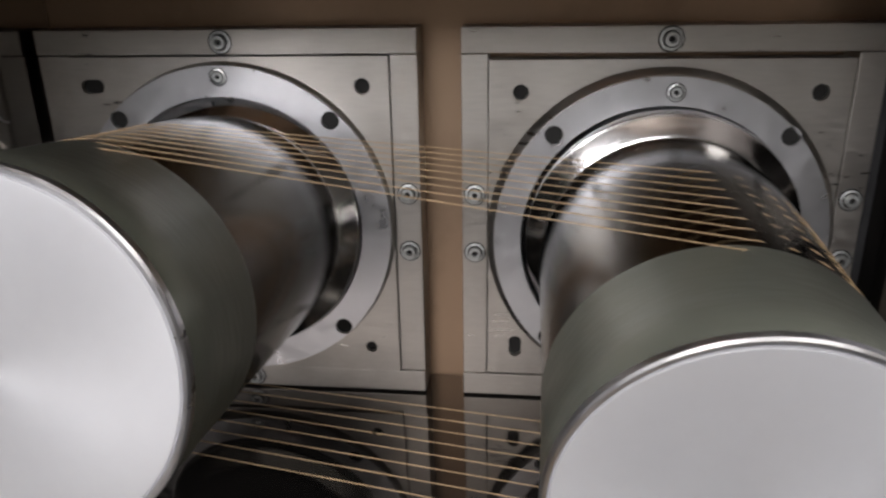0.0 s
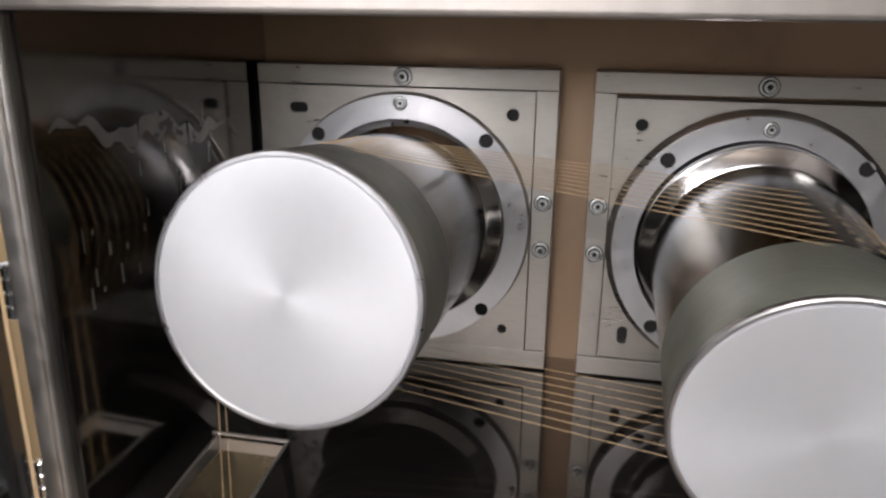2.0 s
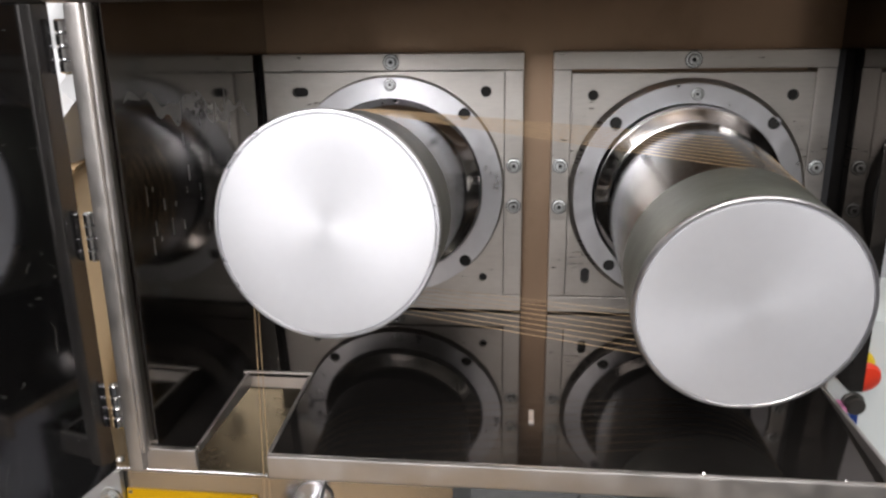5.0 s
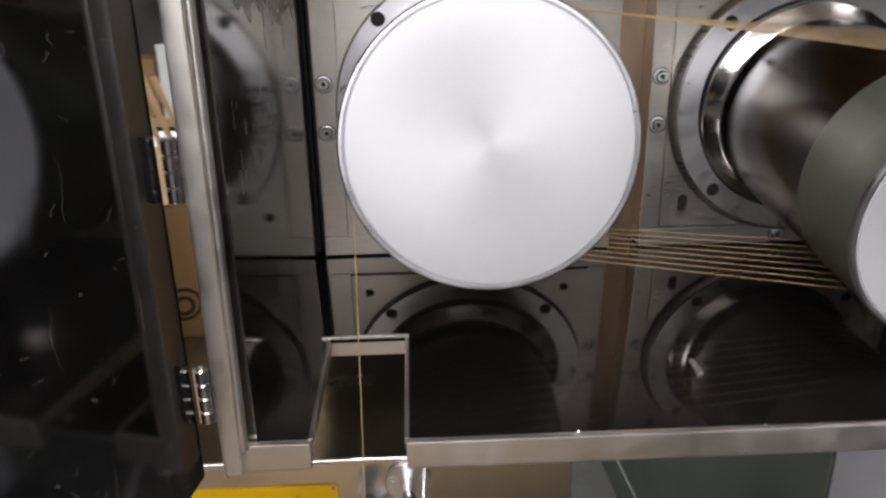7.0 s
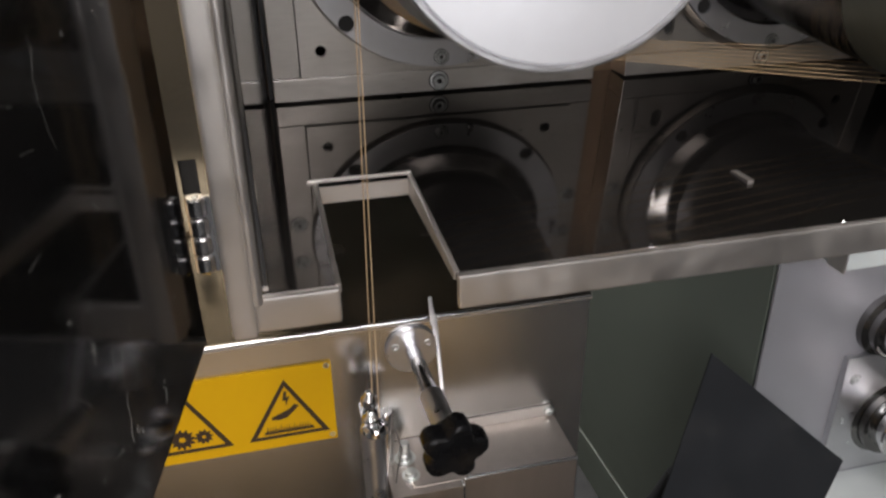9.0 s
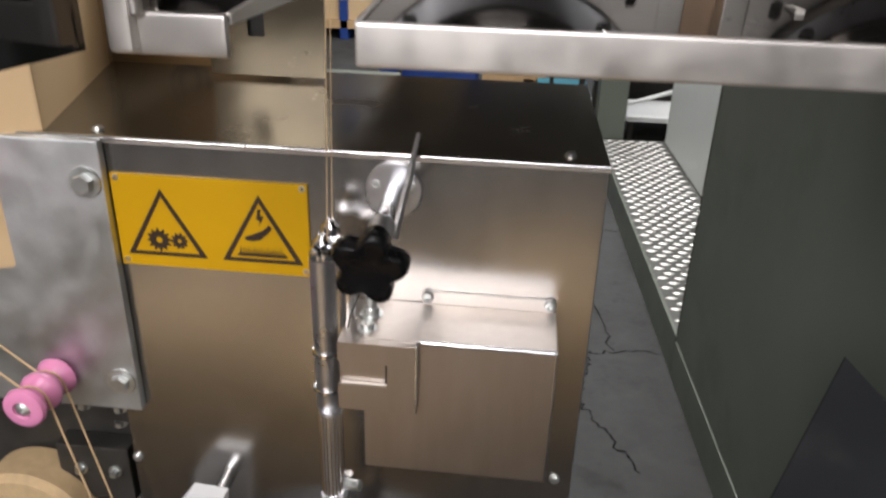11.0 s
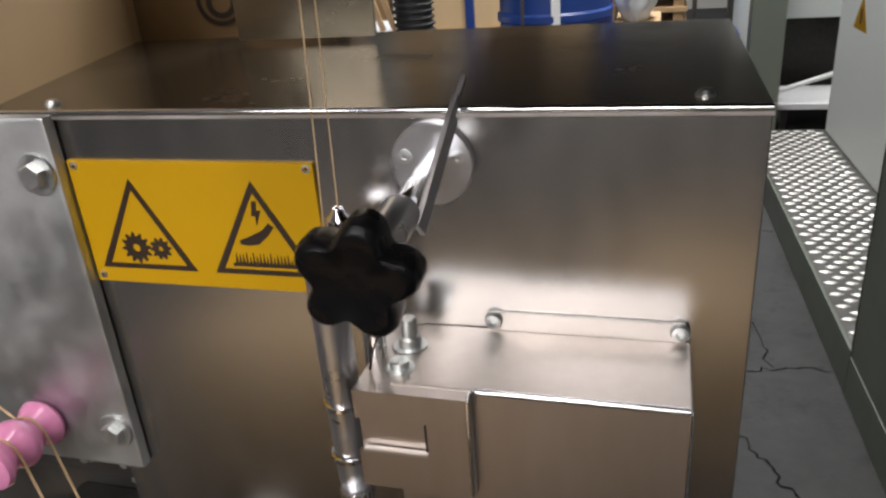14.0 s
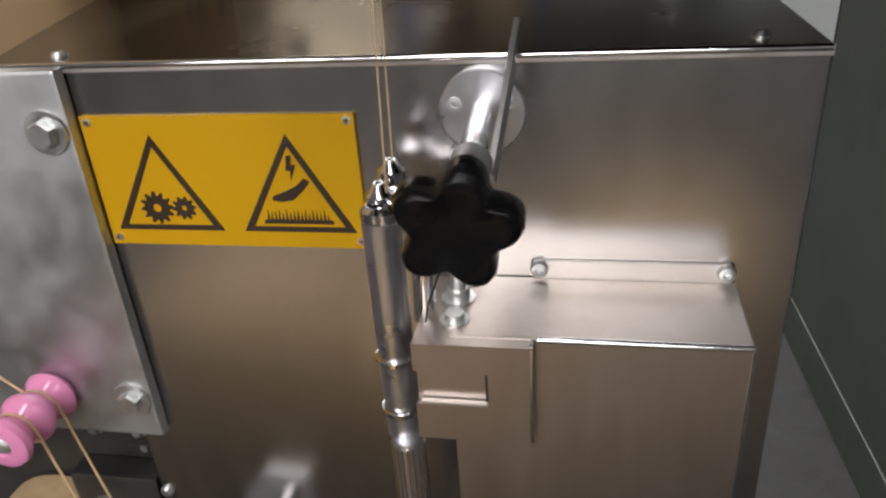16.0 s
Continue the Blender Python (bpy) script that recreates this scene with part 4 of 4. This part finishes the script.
for gy, dx in ((RC.y - 0.0145, 0.0), (RC.y - 0.0355, -0.0)):
    pts = [(RC.x - 0.075, gy + 0.004, RC.z + 0.062), (RC.x - 0.008, gy, RC.z + 0.0098), (RC.x - 0.002, gy, RC.z + 0.0118), (RC.x + 0.005, gy, RC.z + 0.0108), (RC.x + 0.0100, gy, RC.z + 0.0062), (RC.x + 0.0125, gy, RC.z),
           (RC.x + 0.030, gy - 0.002, RC.z - 0.085), (RC.x + 0.050, gy - 0.004, RC.z - 0.19)]
    part("strand", tube(B(), pts, 0.0008, 6), YARN, feed)

# dark mechanism left of the panel
mech = thing("drive_frame", (-0.54, -0.12, 0.5), "dark iron drive frame with bolts and bearing", "machine frame")
part("frame_plate", box(-0.66, -0.4485, -0.128, -0.110, 0.0, 0.884, bevel=0.001), GREYM, mech)
part("cross_bar", box(-0.60, -0.4495, -0.150, -0.1285, 0.845, 0.876, bevel=0.002), GREYM, mech)
part("bearing_block", box(-0.530, -0.462, -0.150, -0.1285, 0.755, 0.815, bevel=0.004), GREYM, mech)
for bxx, bzz in ((-0.4600, 0.862), (-0.492, 0.862), (-0.476, 0.828), (-0.508, 0.79), (-0.476, 0.79), (-0.47, 0.745)):
    hex_bolt(mech, bxx, -0.150 if bzz > 0.75 and bzz != 0.828 else -0.128, bzz, 0.0038)
pk = thing("yarn_bobbin", (-0.56, -0.19, 0.70), "tan yarn bobbin on the drive frame", "bobbin")
bm = B()
lathe(bm, [(0.02, 0), (0.052, 0), (0.058, 0.004), (0.058, 0.04), (0.052, 0.046), (0.02, 0.046)], along((-0.556, -0.128, 0.735), (-0.556, -1, 0.735)), 48)
part("winding", bm, PACK, pk)
bm = B()
lathe(bm, [(0, 0), (0.0195, 0), (0.0195, 0.054), (0.016, 0.056), (0.012, 0.05), (0, 0.05)], along((-0.556, -0.128, 0.735), (-0.556, -1, 0.735)), 32)
part("core", bm, GREYM, pk)

# ---- cartons beside the machine ----
def carton(name, corner, turn, length, depth, z0, z1, material, label):
    """A closed box: its near bottom corner, its turn, and its run along y and away to -x."""
    c = thing(name, (corner[0], corner[1], z0), label, "carton", "cartons")
    m = Matrix.Translation((corner[0], corner[1], 0)) @ Matrix.Rotation(radians(turn), 4, "Z")
    part("box", box(-depth, 0, -length, 0, z0, z1, bevel=0.004, m=m), material, c)
    part("fold", box(-depth + 0.01, 0.0012, -0.030, -0.028, z0 + 0.01, z1 - 0.01, bevel=0.0, m=m), material, c)
    part("flap", box(-depth * 0.98, -0.002, -length * 0.49, -0.004, z1, z1 + 0.004, bevel=0.001, m=m), material, c)
    part("flap", box(-depth * 0.98, -0.002, -length + 0.004, -length * 0.51, z1, z1 + 0.004, bevel=0.001, m=m), material, c)
    return c, m


ca, cm = carton("carton", (-0.552, 0.088), 17.8, 0.262, 0.42, 1.0, 1.395, CARTON, "plain brown cardboard carton beside the machine")
pb = thing("plastic_bag", (-0.66, -0.08, 1.399), "crumpled white plastic bag on the cardboard carton", "bag")
bm = B()
bmesh.ops.create_icosphere(bm, subdivisions=4, radius=1.0)
for v in bm.verts:
    d = 1 + 0.22 * noise.noise(v.co * 1.9) + 0.12 * noise.noise(v.co * 5.0)
    v.co = cm @ Vector((-0.06 + 0.125 * v.co.x * d, -0.02 + 0.14 * v.co.y * d, 1.399 + max(0.0, 0.09 + 0.105 * v.co.z * d)))
part("bag_skin", bm, BAG, pb)
cb = thing("carton", (-0.45, 0.30, 1.0), "brown carton with painted-in shade, printed with black rings", "carton", "cartons")
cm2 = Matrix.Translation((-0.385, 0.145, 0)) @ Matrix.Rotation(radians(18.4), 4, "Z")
# darker cardboard here carries the carton's shade
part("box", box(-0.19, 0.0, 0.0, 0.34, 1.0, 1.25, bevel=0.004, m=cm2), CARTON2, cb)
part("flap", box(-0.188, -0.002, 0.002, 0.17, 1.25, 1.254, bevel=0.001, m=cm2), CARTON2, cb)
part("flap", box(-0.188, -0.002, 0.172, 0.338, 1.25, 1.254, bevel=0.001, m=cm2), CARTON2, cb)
for r0, r1, zc in ((0.017, 0.0205, 1.132), (0.008, 0.0125, 1.130)):
    ring = pierced(circle(0, 0, r1, 40), [circle(0, 0, r0, 40)], -0.0012, -0.0002)
    bmesh.ops.transform(ring, matrix=cm2 @ Matrix.Translation((-0.105, 0, zc)), verts=ring.verts)
    part("printed_ring", ring, INK, cb)
# unseen cartons added so the steel panel mirrors something brown
for kx, kw, kh in ((-1.15, 0.44, 0.36), (-0.66, 0.40, 0.31), (-0.21, 0.42, 0.34)):
    carton("carton", (kx + kw, -1.05 if kx < -0.4 else -1.3), 2.0, 0.46, kw, 0.0, kh, CARTON, "added unseen brown carton behind the walk for the panel's reflections")
stand = thing("carton_stand", (-0.75, 0.05, 0.0), "grey steel stand under the cartons", "stand")
part("top", box(-1.05, -0.34, -0.10, 0.60, 0.975, 1.0, bevel=0.003), GREEN, stand)
for lx in (-1.03, -0.66):
    for ly in (-0.07, 0.56):
        part("leg", box(lx - 0.02, lx + 0.02, ly - 0.02, ly + 0.02, 0, 0.975, bevel=0.002), GREEN, stand)

# ---- right-hand machine, its platform and cabinet ----
GM = Matrix.Translation((0.401, 0.21, 0)) @ Matrix.Rotation(radians(2.0), 4, "Z")
rm = thing("green_machine", (0.9, 0.9, 0.0), "grey-green painted machine housing with pale steel front", "machine")
GE = 1.095
part("side_panel", box(0.0, 0.004, 0.005, GE, 0.115, 2.2, bevel=0.001, m=GM), GREEN, rm)
part("skirting", box(-0.003, 0.004, 0.005, GE, 0.0, 0.112, bevel=0.002, m=GM), GREEN, rm)
part("back_panel", box(0.004, 1.4, GE - 0.005, GE, 0.0, 2.2, bevel=0, m=GM), GREEN, rm)
part("top_panel", box(0.0045, 1.4, 0.006, GE - 0.0055, 2.19, 2.199, bevel=0.0, m=GM), GREEN, rm)
part("corner_edge", pin(GM @ Vector((0.003, GE + 0.003, 0.13)), GM @ Vector((0.003, GE + 0.003, 2.2)), 0.005, 12), GREYM, rm)
FY = 0.205
part("front_panel", box(0.4015, 1.5, FY, FY + 0.0045, 0.25, 2.2, bevel=0.001), FRONTST, rm, "pale satin front sheet")
part("front_foot", box(0.4015, 1.5, FY + 0.001, FY + 0.0045, 0.0, 0.248, bevel=0.0), GREEN, rm)
part("plinth", box(0.424, 1.5, FY - 0.16, FY - 0.001, 0.36, 0.43, bevel=0.003), WHITEP, rm, "pale ledge below the rollers")
for rx, rz, rr in ((0.624, 0.742, 0.038), (0.672, 0.55, 0.050)):
    r = thing("feed_roller", (rx, FY, rz), "steel feed roller with stepped bearing on the pale machine", "roller", "feed rollers")
    bm = B()
    lathe(bm, [(0, 0), (rr * 1.5, 0), (rr * 1.5, 0.012), (rr * 1.3, 0.016), (rr * 1.3, 0.03), (rr * 1.12, 0.034), (0, 0.034)], along((rx, FY, rz), (rx, -1, rz)), 40)
    part("bearing", bm, ROLL, r)
    bm = B()
    lathe(bm, [(rr, 0.03), (rr, 0.05), (rr * 1.06, 0.052), (rr * 1.06, 0.056), (rr, 0.058), (rr, 0.17), (rr * 0.94, 0.175), (0, 0.175)], along((rx, FY, rz), (rx, -1, rz)), 40)
    part("barrel", bm, CHROME, r)
bp = thing("bearing_plate", (0.67, FY - 0.007, 0.45), "milled aluminium bearing plate with socket screws", "bearing plate")
part("plate", box(0.557, 0.79, FY - 0.0125, FY - 0.0005, 0.445, 0.690, bevel=0.002), RING, bp)
for sx, sz in ((0.580, 0.645), (0.588, 0.470), (0.772, 0.64)):
    cap_screw(bp, sx, FY - 0.0125, sz, 0.0085)
# control strip with buttons
cp = thing("control_panel", (0.44, 0.02, 0.95), "white control panel with emergency stop button and switches", "control panel")
part("housing", box(0.347, 0.60, 0.034, FY - 0.001, 0.96, 1.215, bevel=0.004), WHITEP, cp)
part("edge_trim", box(0.3435, 0.3468, 0.030, 0.060, 0.96, 1.215, bevel=0.001), EDGE, cp)
E0 = Vector((0.374, 0.034, 1.160))
bm = B()
lathe(bm, [(0, 0), (0.022, 0), (0.022, 0.004), (0.019, 0.007), (0.012, 0.008), (0, 0.008)], along(E0, E0 + Vector((0, -1, 0))), 32)
es = part("stop_collar", bm, YELPL, cp, "yellow collar")
bm = B()
lathe(bm, [(0.010, 0.006), (0.010, 0.014), (0.018, 0.018), (0.0195, 0.023), (0.017, 0.028), (0.010, 0.0305), (0, 0.031)], along(E0, E0 + Vector((0.12, -1, -0.25))), 32)
part("stop_button", bm, REDPL, es, "red emergency stop button")
for bx2, bz2, br2, mm in ((0.378, 1.112, 0.011, GREYM), (0.362, 1.106, 0.007, PINK), (0.372, 1.080, 0.010, WHITEPL), (0.372, 1.046, 0.010, WHITEPL), (0.374, 1.010, 0.010, WHITEPL)):
    bm = B()
    lathe(bm, [(0, 0), (br2 * 1.2, 0), (br2 * 1.2, 0.003), (br2, 0.004), (br2, 0.012), (br2 * 0.85, 0.014), (0, 0.0145)], along((bx2, 0.034, bz2), (bx2, -1, bz2)), 20)
    part("push_button", bm, mm, cp)
part("button_strip", box(0.360, 0.386, 0.0312, 0.0338, 0.99, 1.097, bevel=0.0005), BLUE, cp, "dark blue strip under the buttons")

# dark sheet and hose leaning before the pale machine
ds = thing("dark_guard_sheet", (0.33, 0.09, 0.4), "dark grey guard sheet set at a slant", "guard sheet")
bm = B()
PV = [Vector((0.234, 0.10, 0.818)), Vector((0.484, 0.085, 0.588)), Vector((0.395, 0.060, 0.30)), Vector((0.125, 0.075, 0.30))]
nrm = (PV[1] - PV[0]).cross(PV[3] - PV[0]).normalized() * 0.003
fa = [bm.verts.new(p) for p in PV]
fb2 = [bm.verts.new(p + nrm) for p in PV]
bm.faces.new(fa)
bm.faces.new(list(reversed(fb2)))
for i in range(4):
    j = (i + 1) % 4
    bm.faces.new((fa[j], fa[i], fb2[i], fb2[j]))
part("sheet", bm, DARKSH, ds)
part("stay", box(0.25, 0.27, 0.07, 0.09, 0.0, 0.31, bevel=0.002), GREYM, ds)
part("stay", box(0.36, 0.38, 0.06, 0.08, 0.0, 0.31, bevel=0.002), GREYM, ds)
hose = thing("hose", (0.1, 0.15, 0.40), "black rubber hose hanging by the guard sheet", "hose")
part("hose_pipe", tube(B(), [(0.222, 0.122, 0.590), (0.202, 0.130, 0.535), (0.168, 0.146, 0.475), (0.12, 0.172, 0.41), (0.06, 0.215, 0.33), (0.05, 0.33, 0.16), (0.03, 0.40, 0.04), (0.025, 0.46, 0.014), (0.02, 0.7, 0.014)], 0.013, 14), RUBBER, hose)

# platform with tread plate
pf = thing("step_platform", (0.45, 2.3, 0.0), "low platform covered with bright tread plate", "platform")
PE = 3.13
part("side_board", box(-0.003, 0.006, GE + 0.002, PE, 0.0, 0.128, bevel=0.002, m=GM), GREEN, pf)
part("tread_sheet", box(0.006, 0.36, GE + 0.002, PE, 0.10, 0.128, bevel=0.001, m=GM), TREAD, pf)
vs, fs = [], []
for j in range(56):
    for i in range(10):
        x, y = 0.032 + 0.056 * i + (0.028 if j % 2 else 0.0), GE + 0.022 + 0.036 * j
        if x > 0.330:
            continue
        k = len(vs)
        vs += [tuple(GM @ Vector(q)) for q in ((x - 0.0205, y, 0.1282), (x, y - 0.0105, 0.1282), (x + 0.0205, y, 0.1282), (x, y + 0.0105, 0.1282), (x - 0.0085, y, 0.1316), (x + 0.0085, y, 0.1316))]
        fs += [(k, k + 1, k + 4), (k + 1, k + 5, k + 4), (k + 1, k + 2, k + 5), (k + 2, k + 3, k + 5), (k + 3, k + 4, k + 5), (k + 3, k, k + 4)]
me = bpy.data.meshes.new("tread_pattern")
me.from_pydata(vs, [], fs)
me.materials.append(LOZ)
tp = new("tread_pattern", me)
tp.parent = pf
tp.location = -ORIGIN[pf.name]
tagged(tp, "raised lozenges of the tread plate", kind="stuff")
sw = thing("switch_cabinet", (0.9, 2.3, 0.128), "pale grey switch cabinet with a small warning triangle", "cabinet")
part("body", box(0.345, 0.95, GE + 0.012, PE - 0.03, 0.132, 2.2, bevel=0.004, m=GM), WHITEP, sw)
tri = bmesh.new()
for q in ((0.3445, 2.66, 0.640), (0.3445, 2.87, 0.640), (0.3445, 2.765, 0.775)):
    tri.verts.new(GM @ Vector(q))
tri.verts.ensure_lookup_table()
f = tri.faces.new(tri.verts)
bmesh.ops.solidify(tri, geom=[f], thickness=0.001)
part("warning_triangle", tri, SIGN, sw, "yellow warning triangle")
part("warning_bolt", box(0.3425, 0.3432, 2.755, 2.775, 0.665, 0.725, bevel=0, m=GM), INK, sw)
pc = thing("column", (0.35, 3.4, 0), "grey-green square column at the platform's end", "column")
part("shaft", box(0.275, 0.425, 3.36, 3.50, 0.0, 3.9, bevel=0.005), GREEN, pc)

# ---- far end of the hall ----
tank = thing("white_tank", (0.30, 4.3, 0), "white rounded tank at the hall's far end", "tank")
bm = B()
lathe(bm, [(0, 0.30), (0.08, 0.31), (0.13, 0.36), (0.15, 0.45), (0.15, 1.9), (0.12, 2.0), (0, 2.02)], Matrix.Translation((0.36, 4.0, 0)), 40)
part("vessel", bm, WHITEP, tank)
part("foot", box(0.30, 0.42, 3.95, 4.05, 0.0, 0.32, bevel=0.004), GREYM, tank)
hood = thing("white_hood", (0.8, 4.2, 0), "white machine hood above a dark panel", "machine")
part("hood_body", box(0.50, 1.3, 3.95, 4.5, 0.56, 2.2, bevel=0.006), WHITEP, hood)
part("dark_panel", box(0.46, 1.3, 4.30, 4.34, 0.0, 0.56, bevel=0.002), GREYM, hood)
tb = thing("work_table", (0.7, 3.9, 0), "white work table behind the platform", "table")
part("tabletop", box(0.46, 0.95, 3.62, 4.05, 0.155, 0.185, bevel=0.004), WHITEPL, tb)
for lx in (0.50, 0.9):
    for ly in (3.66, 4.0):
        part("leg", box(lx - 0.015, lx + 0.015, ly - 0.015, ly + 0.015, 0, 0.155, bevel=0.002), GREYM, tb)
part("bar", pin((0.47, 3.7, 0.235), (0.75, 3.7, 0.33), 0.012, 10), WHITEPL, tb)

bar = thing("blue_drum", (-0.6, 3.25, 0), "blue plastic drum standing in the hall", "drum")
bm = B()
lathe(bm, [(0, 0), (0.25, 0), (0.262, 0.02), (0.262, 0.3), (0.274, 0.31), (0.274, 0.34), (0.262, 0.35), (0.262, 0.7), (0.274, 0.71), (0.274, 0.74), (0.262, 0.75), (0.262, 1.06), (0.25, 1.1), (0.23, 1.12), (0, 1.12)],
      Matrix.Translation((-0.62, 3.27, 0)), 48)
part("drum_body", bm, BLUE, bar)
part("label", box(-0.60, -0.56, 2.998, 3.0055, 0.60, 1.05, bevel=0), WHITEPL, bar)
part("strap", box(-0.74, -0.725, 3.018, 3.032, 0.30, 1.06, bevel=0.001), GREYM, bar)
ho = thing("corrugated_hose", (-1.25, 3.0, 0), "black corrugated suction hose", "hose")
bm = B()
prof = [(0, 0)]
for i in range(44):
    z = 0.03 * i
    prof += [(0.085, z + 0.004), (0.098, z + 0.012), (0.098, z + 0.018), (0.085, z + 0.026)]
prof += [(0, 1.33)]
lathe(bm, prof, Matrix.Translation((-1.24, 3.0, 0)), 28)
part("hose_pipe", bm, RUBBER, ho)
wbx = thing("white_crate", (-1.5, 3.2, 0), "white crate with pale wooden slats", "crate")
part("crate_body", box(-1.62, -1.36, 3.05, 3.45, 0.0, 0.70, bevel=0.006), WHITEPL, wbx)
for i in range(5):
    bm = B()
    block(bm, -0.014, 0.014, -0.006, 0.006, 0.0, 0.36, bevel=0.002, m=Matrix.Translation((-1.60 + 0.06 * i, 3.06, 0.70)) @ Matrix.Rotation(radians(-18), 4, "Y"))
    part("slat", bm, WOODM, wbx)
sk = thing("white_sack", (-0.24, 3.3, 0), "crumpled white sack on a wooden stack", "sack")
bm = B()
bmesh.ops.create_icosphere(bm, subdivisions=4, radius=1.0)
for v in bm.verts:
    d = 1 + 0.18 * noise.noise(v.co * 2.1) + 0.06 * noise.noise(v.co * 6.0)
    v.co = Vector((-0.24 + 0.10 * v.co.x * d, 3.35 + 0.16 * v.co.y * d, 0.80 + 0.15 * v.co.z * d))
part("sack_body", bm, BAG, sk)
part("pallet_stack", box(-0.34, -0.13, 3.2, 3.6, 0.0, 0.67, bevel=0.004), WOODM, sk)
pl = thing("pallet", (-0.15, 4.4, 0), "stack of wooden pallets", "pallet")
for i in range(9):
    part("deck", box(-0.35, 0.02, 4.4, 4.9, 0.02 + 0.09 * i, 0.05 + 0.09 * i, bevel=0.003), WOODM, pl)
    part("bearer", box(-0.33, -0.27, 4.42, 4.88, 0.05 + 0.09 * i, 0.11 + 0.09 * i, bevel=0.003), WOODM, pl)
    part("bearer", box(-0.06, 0.0, 4.42, 4.88, 0.05 + 0.09 * i, 0.11 + 0.09 * i, bevel=0.003), WOODM, pl)
part("foot", box(-0.33, 0.0, 4.42, 4.88, 0.0, 0.02, bevel=0.002), WOODM, pl)
tro = thing("wire_trolley", (0.1, 3.6, 0), "tall wire trolley with blue seat and teal base", "trolley")
for lx in (0.03, 0.20):
    for ly in (3.55, 3.75):
        part("post", pin((lx, ly, 0.0), (lx, ly, 1.6), 0.008, 10), GREYM, tro)
for zz in (0.62, 0.75, 0.9, 1.05):
    part("shelf_wire", pin((0.03, 3.55, zz), (0.20, 3.55, zz), 0.006, 8), GREYM, tro)
part("seat", box(-0.03, 0.245, 3.5, 3.8, 0.43, 0.56, bevel=0.012), BLUE, tro)
part("base", box(-0.04, 0.27, 3.85, 4.2, 0.10, 0.26, bevel=0.01), TEAL, tro)
part("rail", pin((-0.02, 3.6, 0.245), (0.26, 3.6, 0.275), 0.012, 10), WHITEPL, tro)
pst = thing("jack", (0.16, 3.1, 0), "small steel machine jack on the floor with a cable", "jack")
bm = B()
lathe(bm, [(0, 0), (0.045, 0), (0.045, 0.03), (0.03, 0.05), (0.018, 0.10), (0.018, 0.2), (0.012, 0.21), (0.012, 0.30), (0, 0.30)], Matrix.Translation((0.165, 3.0, 0)), 24)
part("jack_body", bm, BOLT, pst)
part("cable", tube(B(), [(0.17, 2.95, 0.01), (0.25, 2.85, 0.006), (0.24, 2.74, 0.006), (0.12, 2.68, 0.006), (0.0, 2.74, 0.006), (-0.02, 2.9, 0.006), (0.0, 3.05, 0.01)], 0.007, 8), RUBBER, pst)
rack = thing("pallet_rack", (-1.0, 7.0, 0), "loaded pallet rack along the hall's far wall", "rack")
random.seed(9)
for lx in (-3.2, -1.9, -0.6):
    part("upright", box(lx - 0.04, lx + 0.04, 6.8, 7.6, 0, 3.4, bevel=0.004), BLUE, rack)
for zz in (0.1, 1.3, 2.4):
    part("shelf", box(-3.2, -0.6, 6.8, 7.6, zz, zz + 0.08, bevel=0.004), WOODM, rack)
for zz in (0.18, 1.38, 2.48):
    x = -3.1
    while x < -0.9:
        w = random.uniform(0.3, 0.55)
        part("load", box(x, x + w - 0.04, 6.85, 7.5, zz, zz + random.uniform(0.4, 0.85), bevel=0.01), random.choice([CARTON, CARTON2, WHITEPL, BAG, TEAL]), rack)
        x += w


# ---- what moves ----
def motions():
    for roll, key, way in zip(ROLLS, ("a", "b"), (-1, -1)):
        m = along(*AXES_ENDS[key])
        walk(roll, [(i * 0.25, m @ Matrix.Rotation(radians(way * 75.0 * i), 4, "Z")) for i in range(65)])


motions()
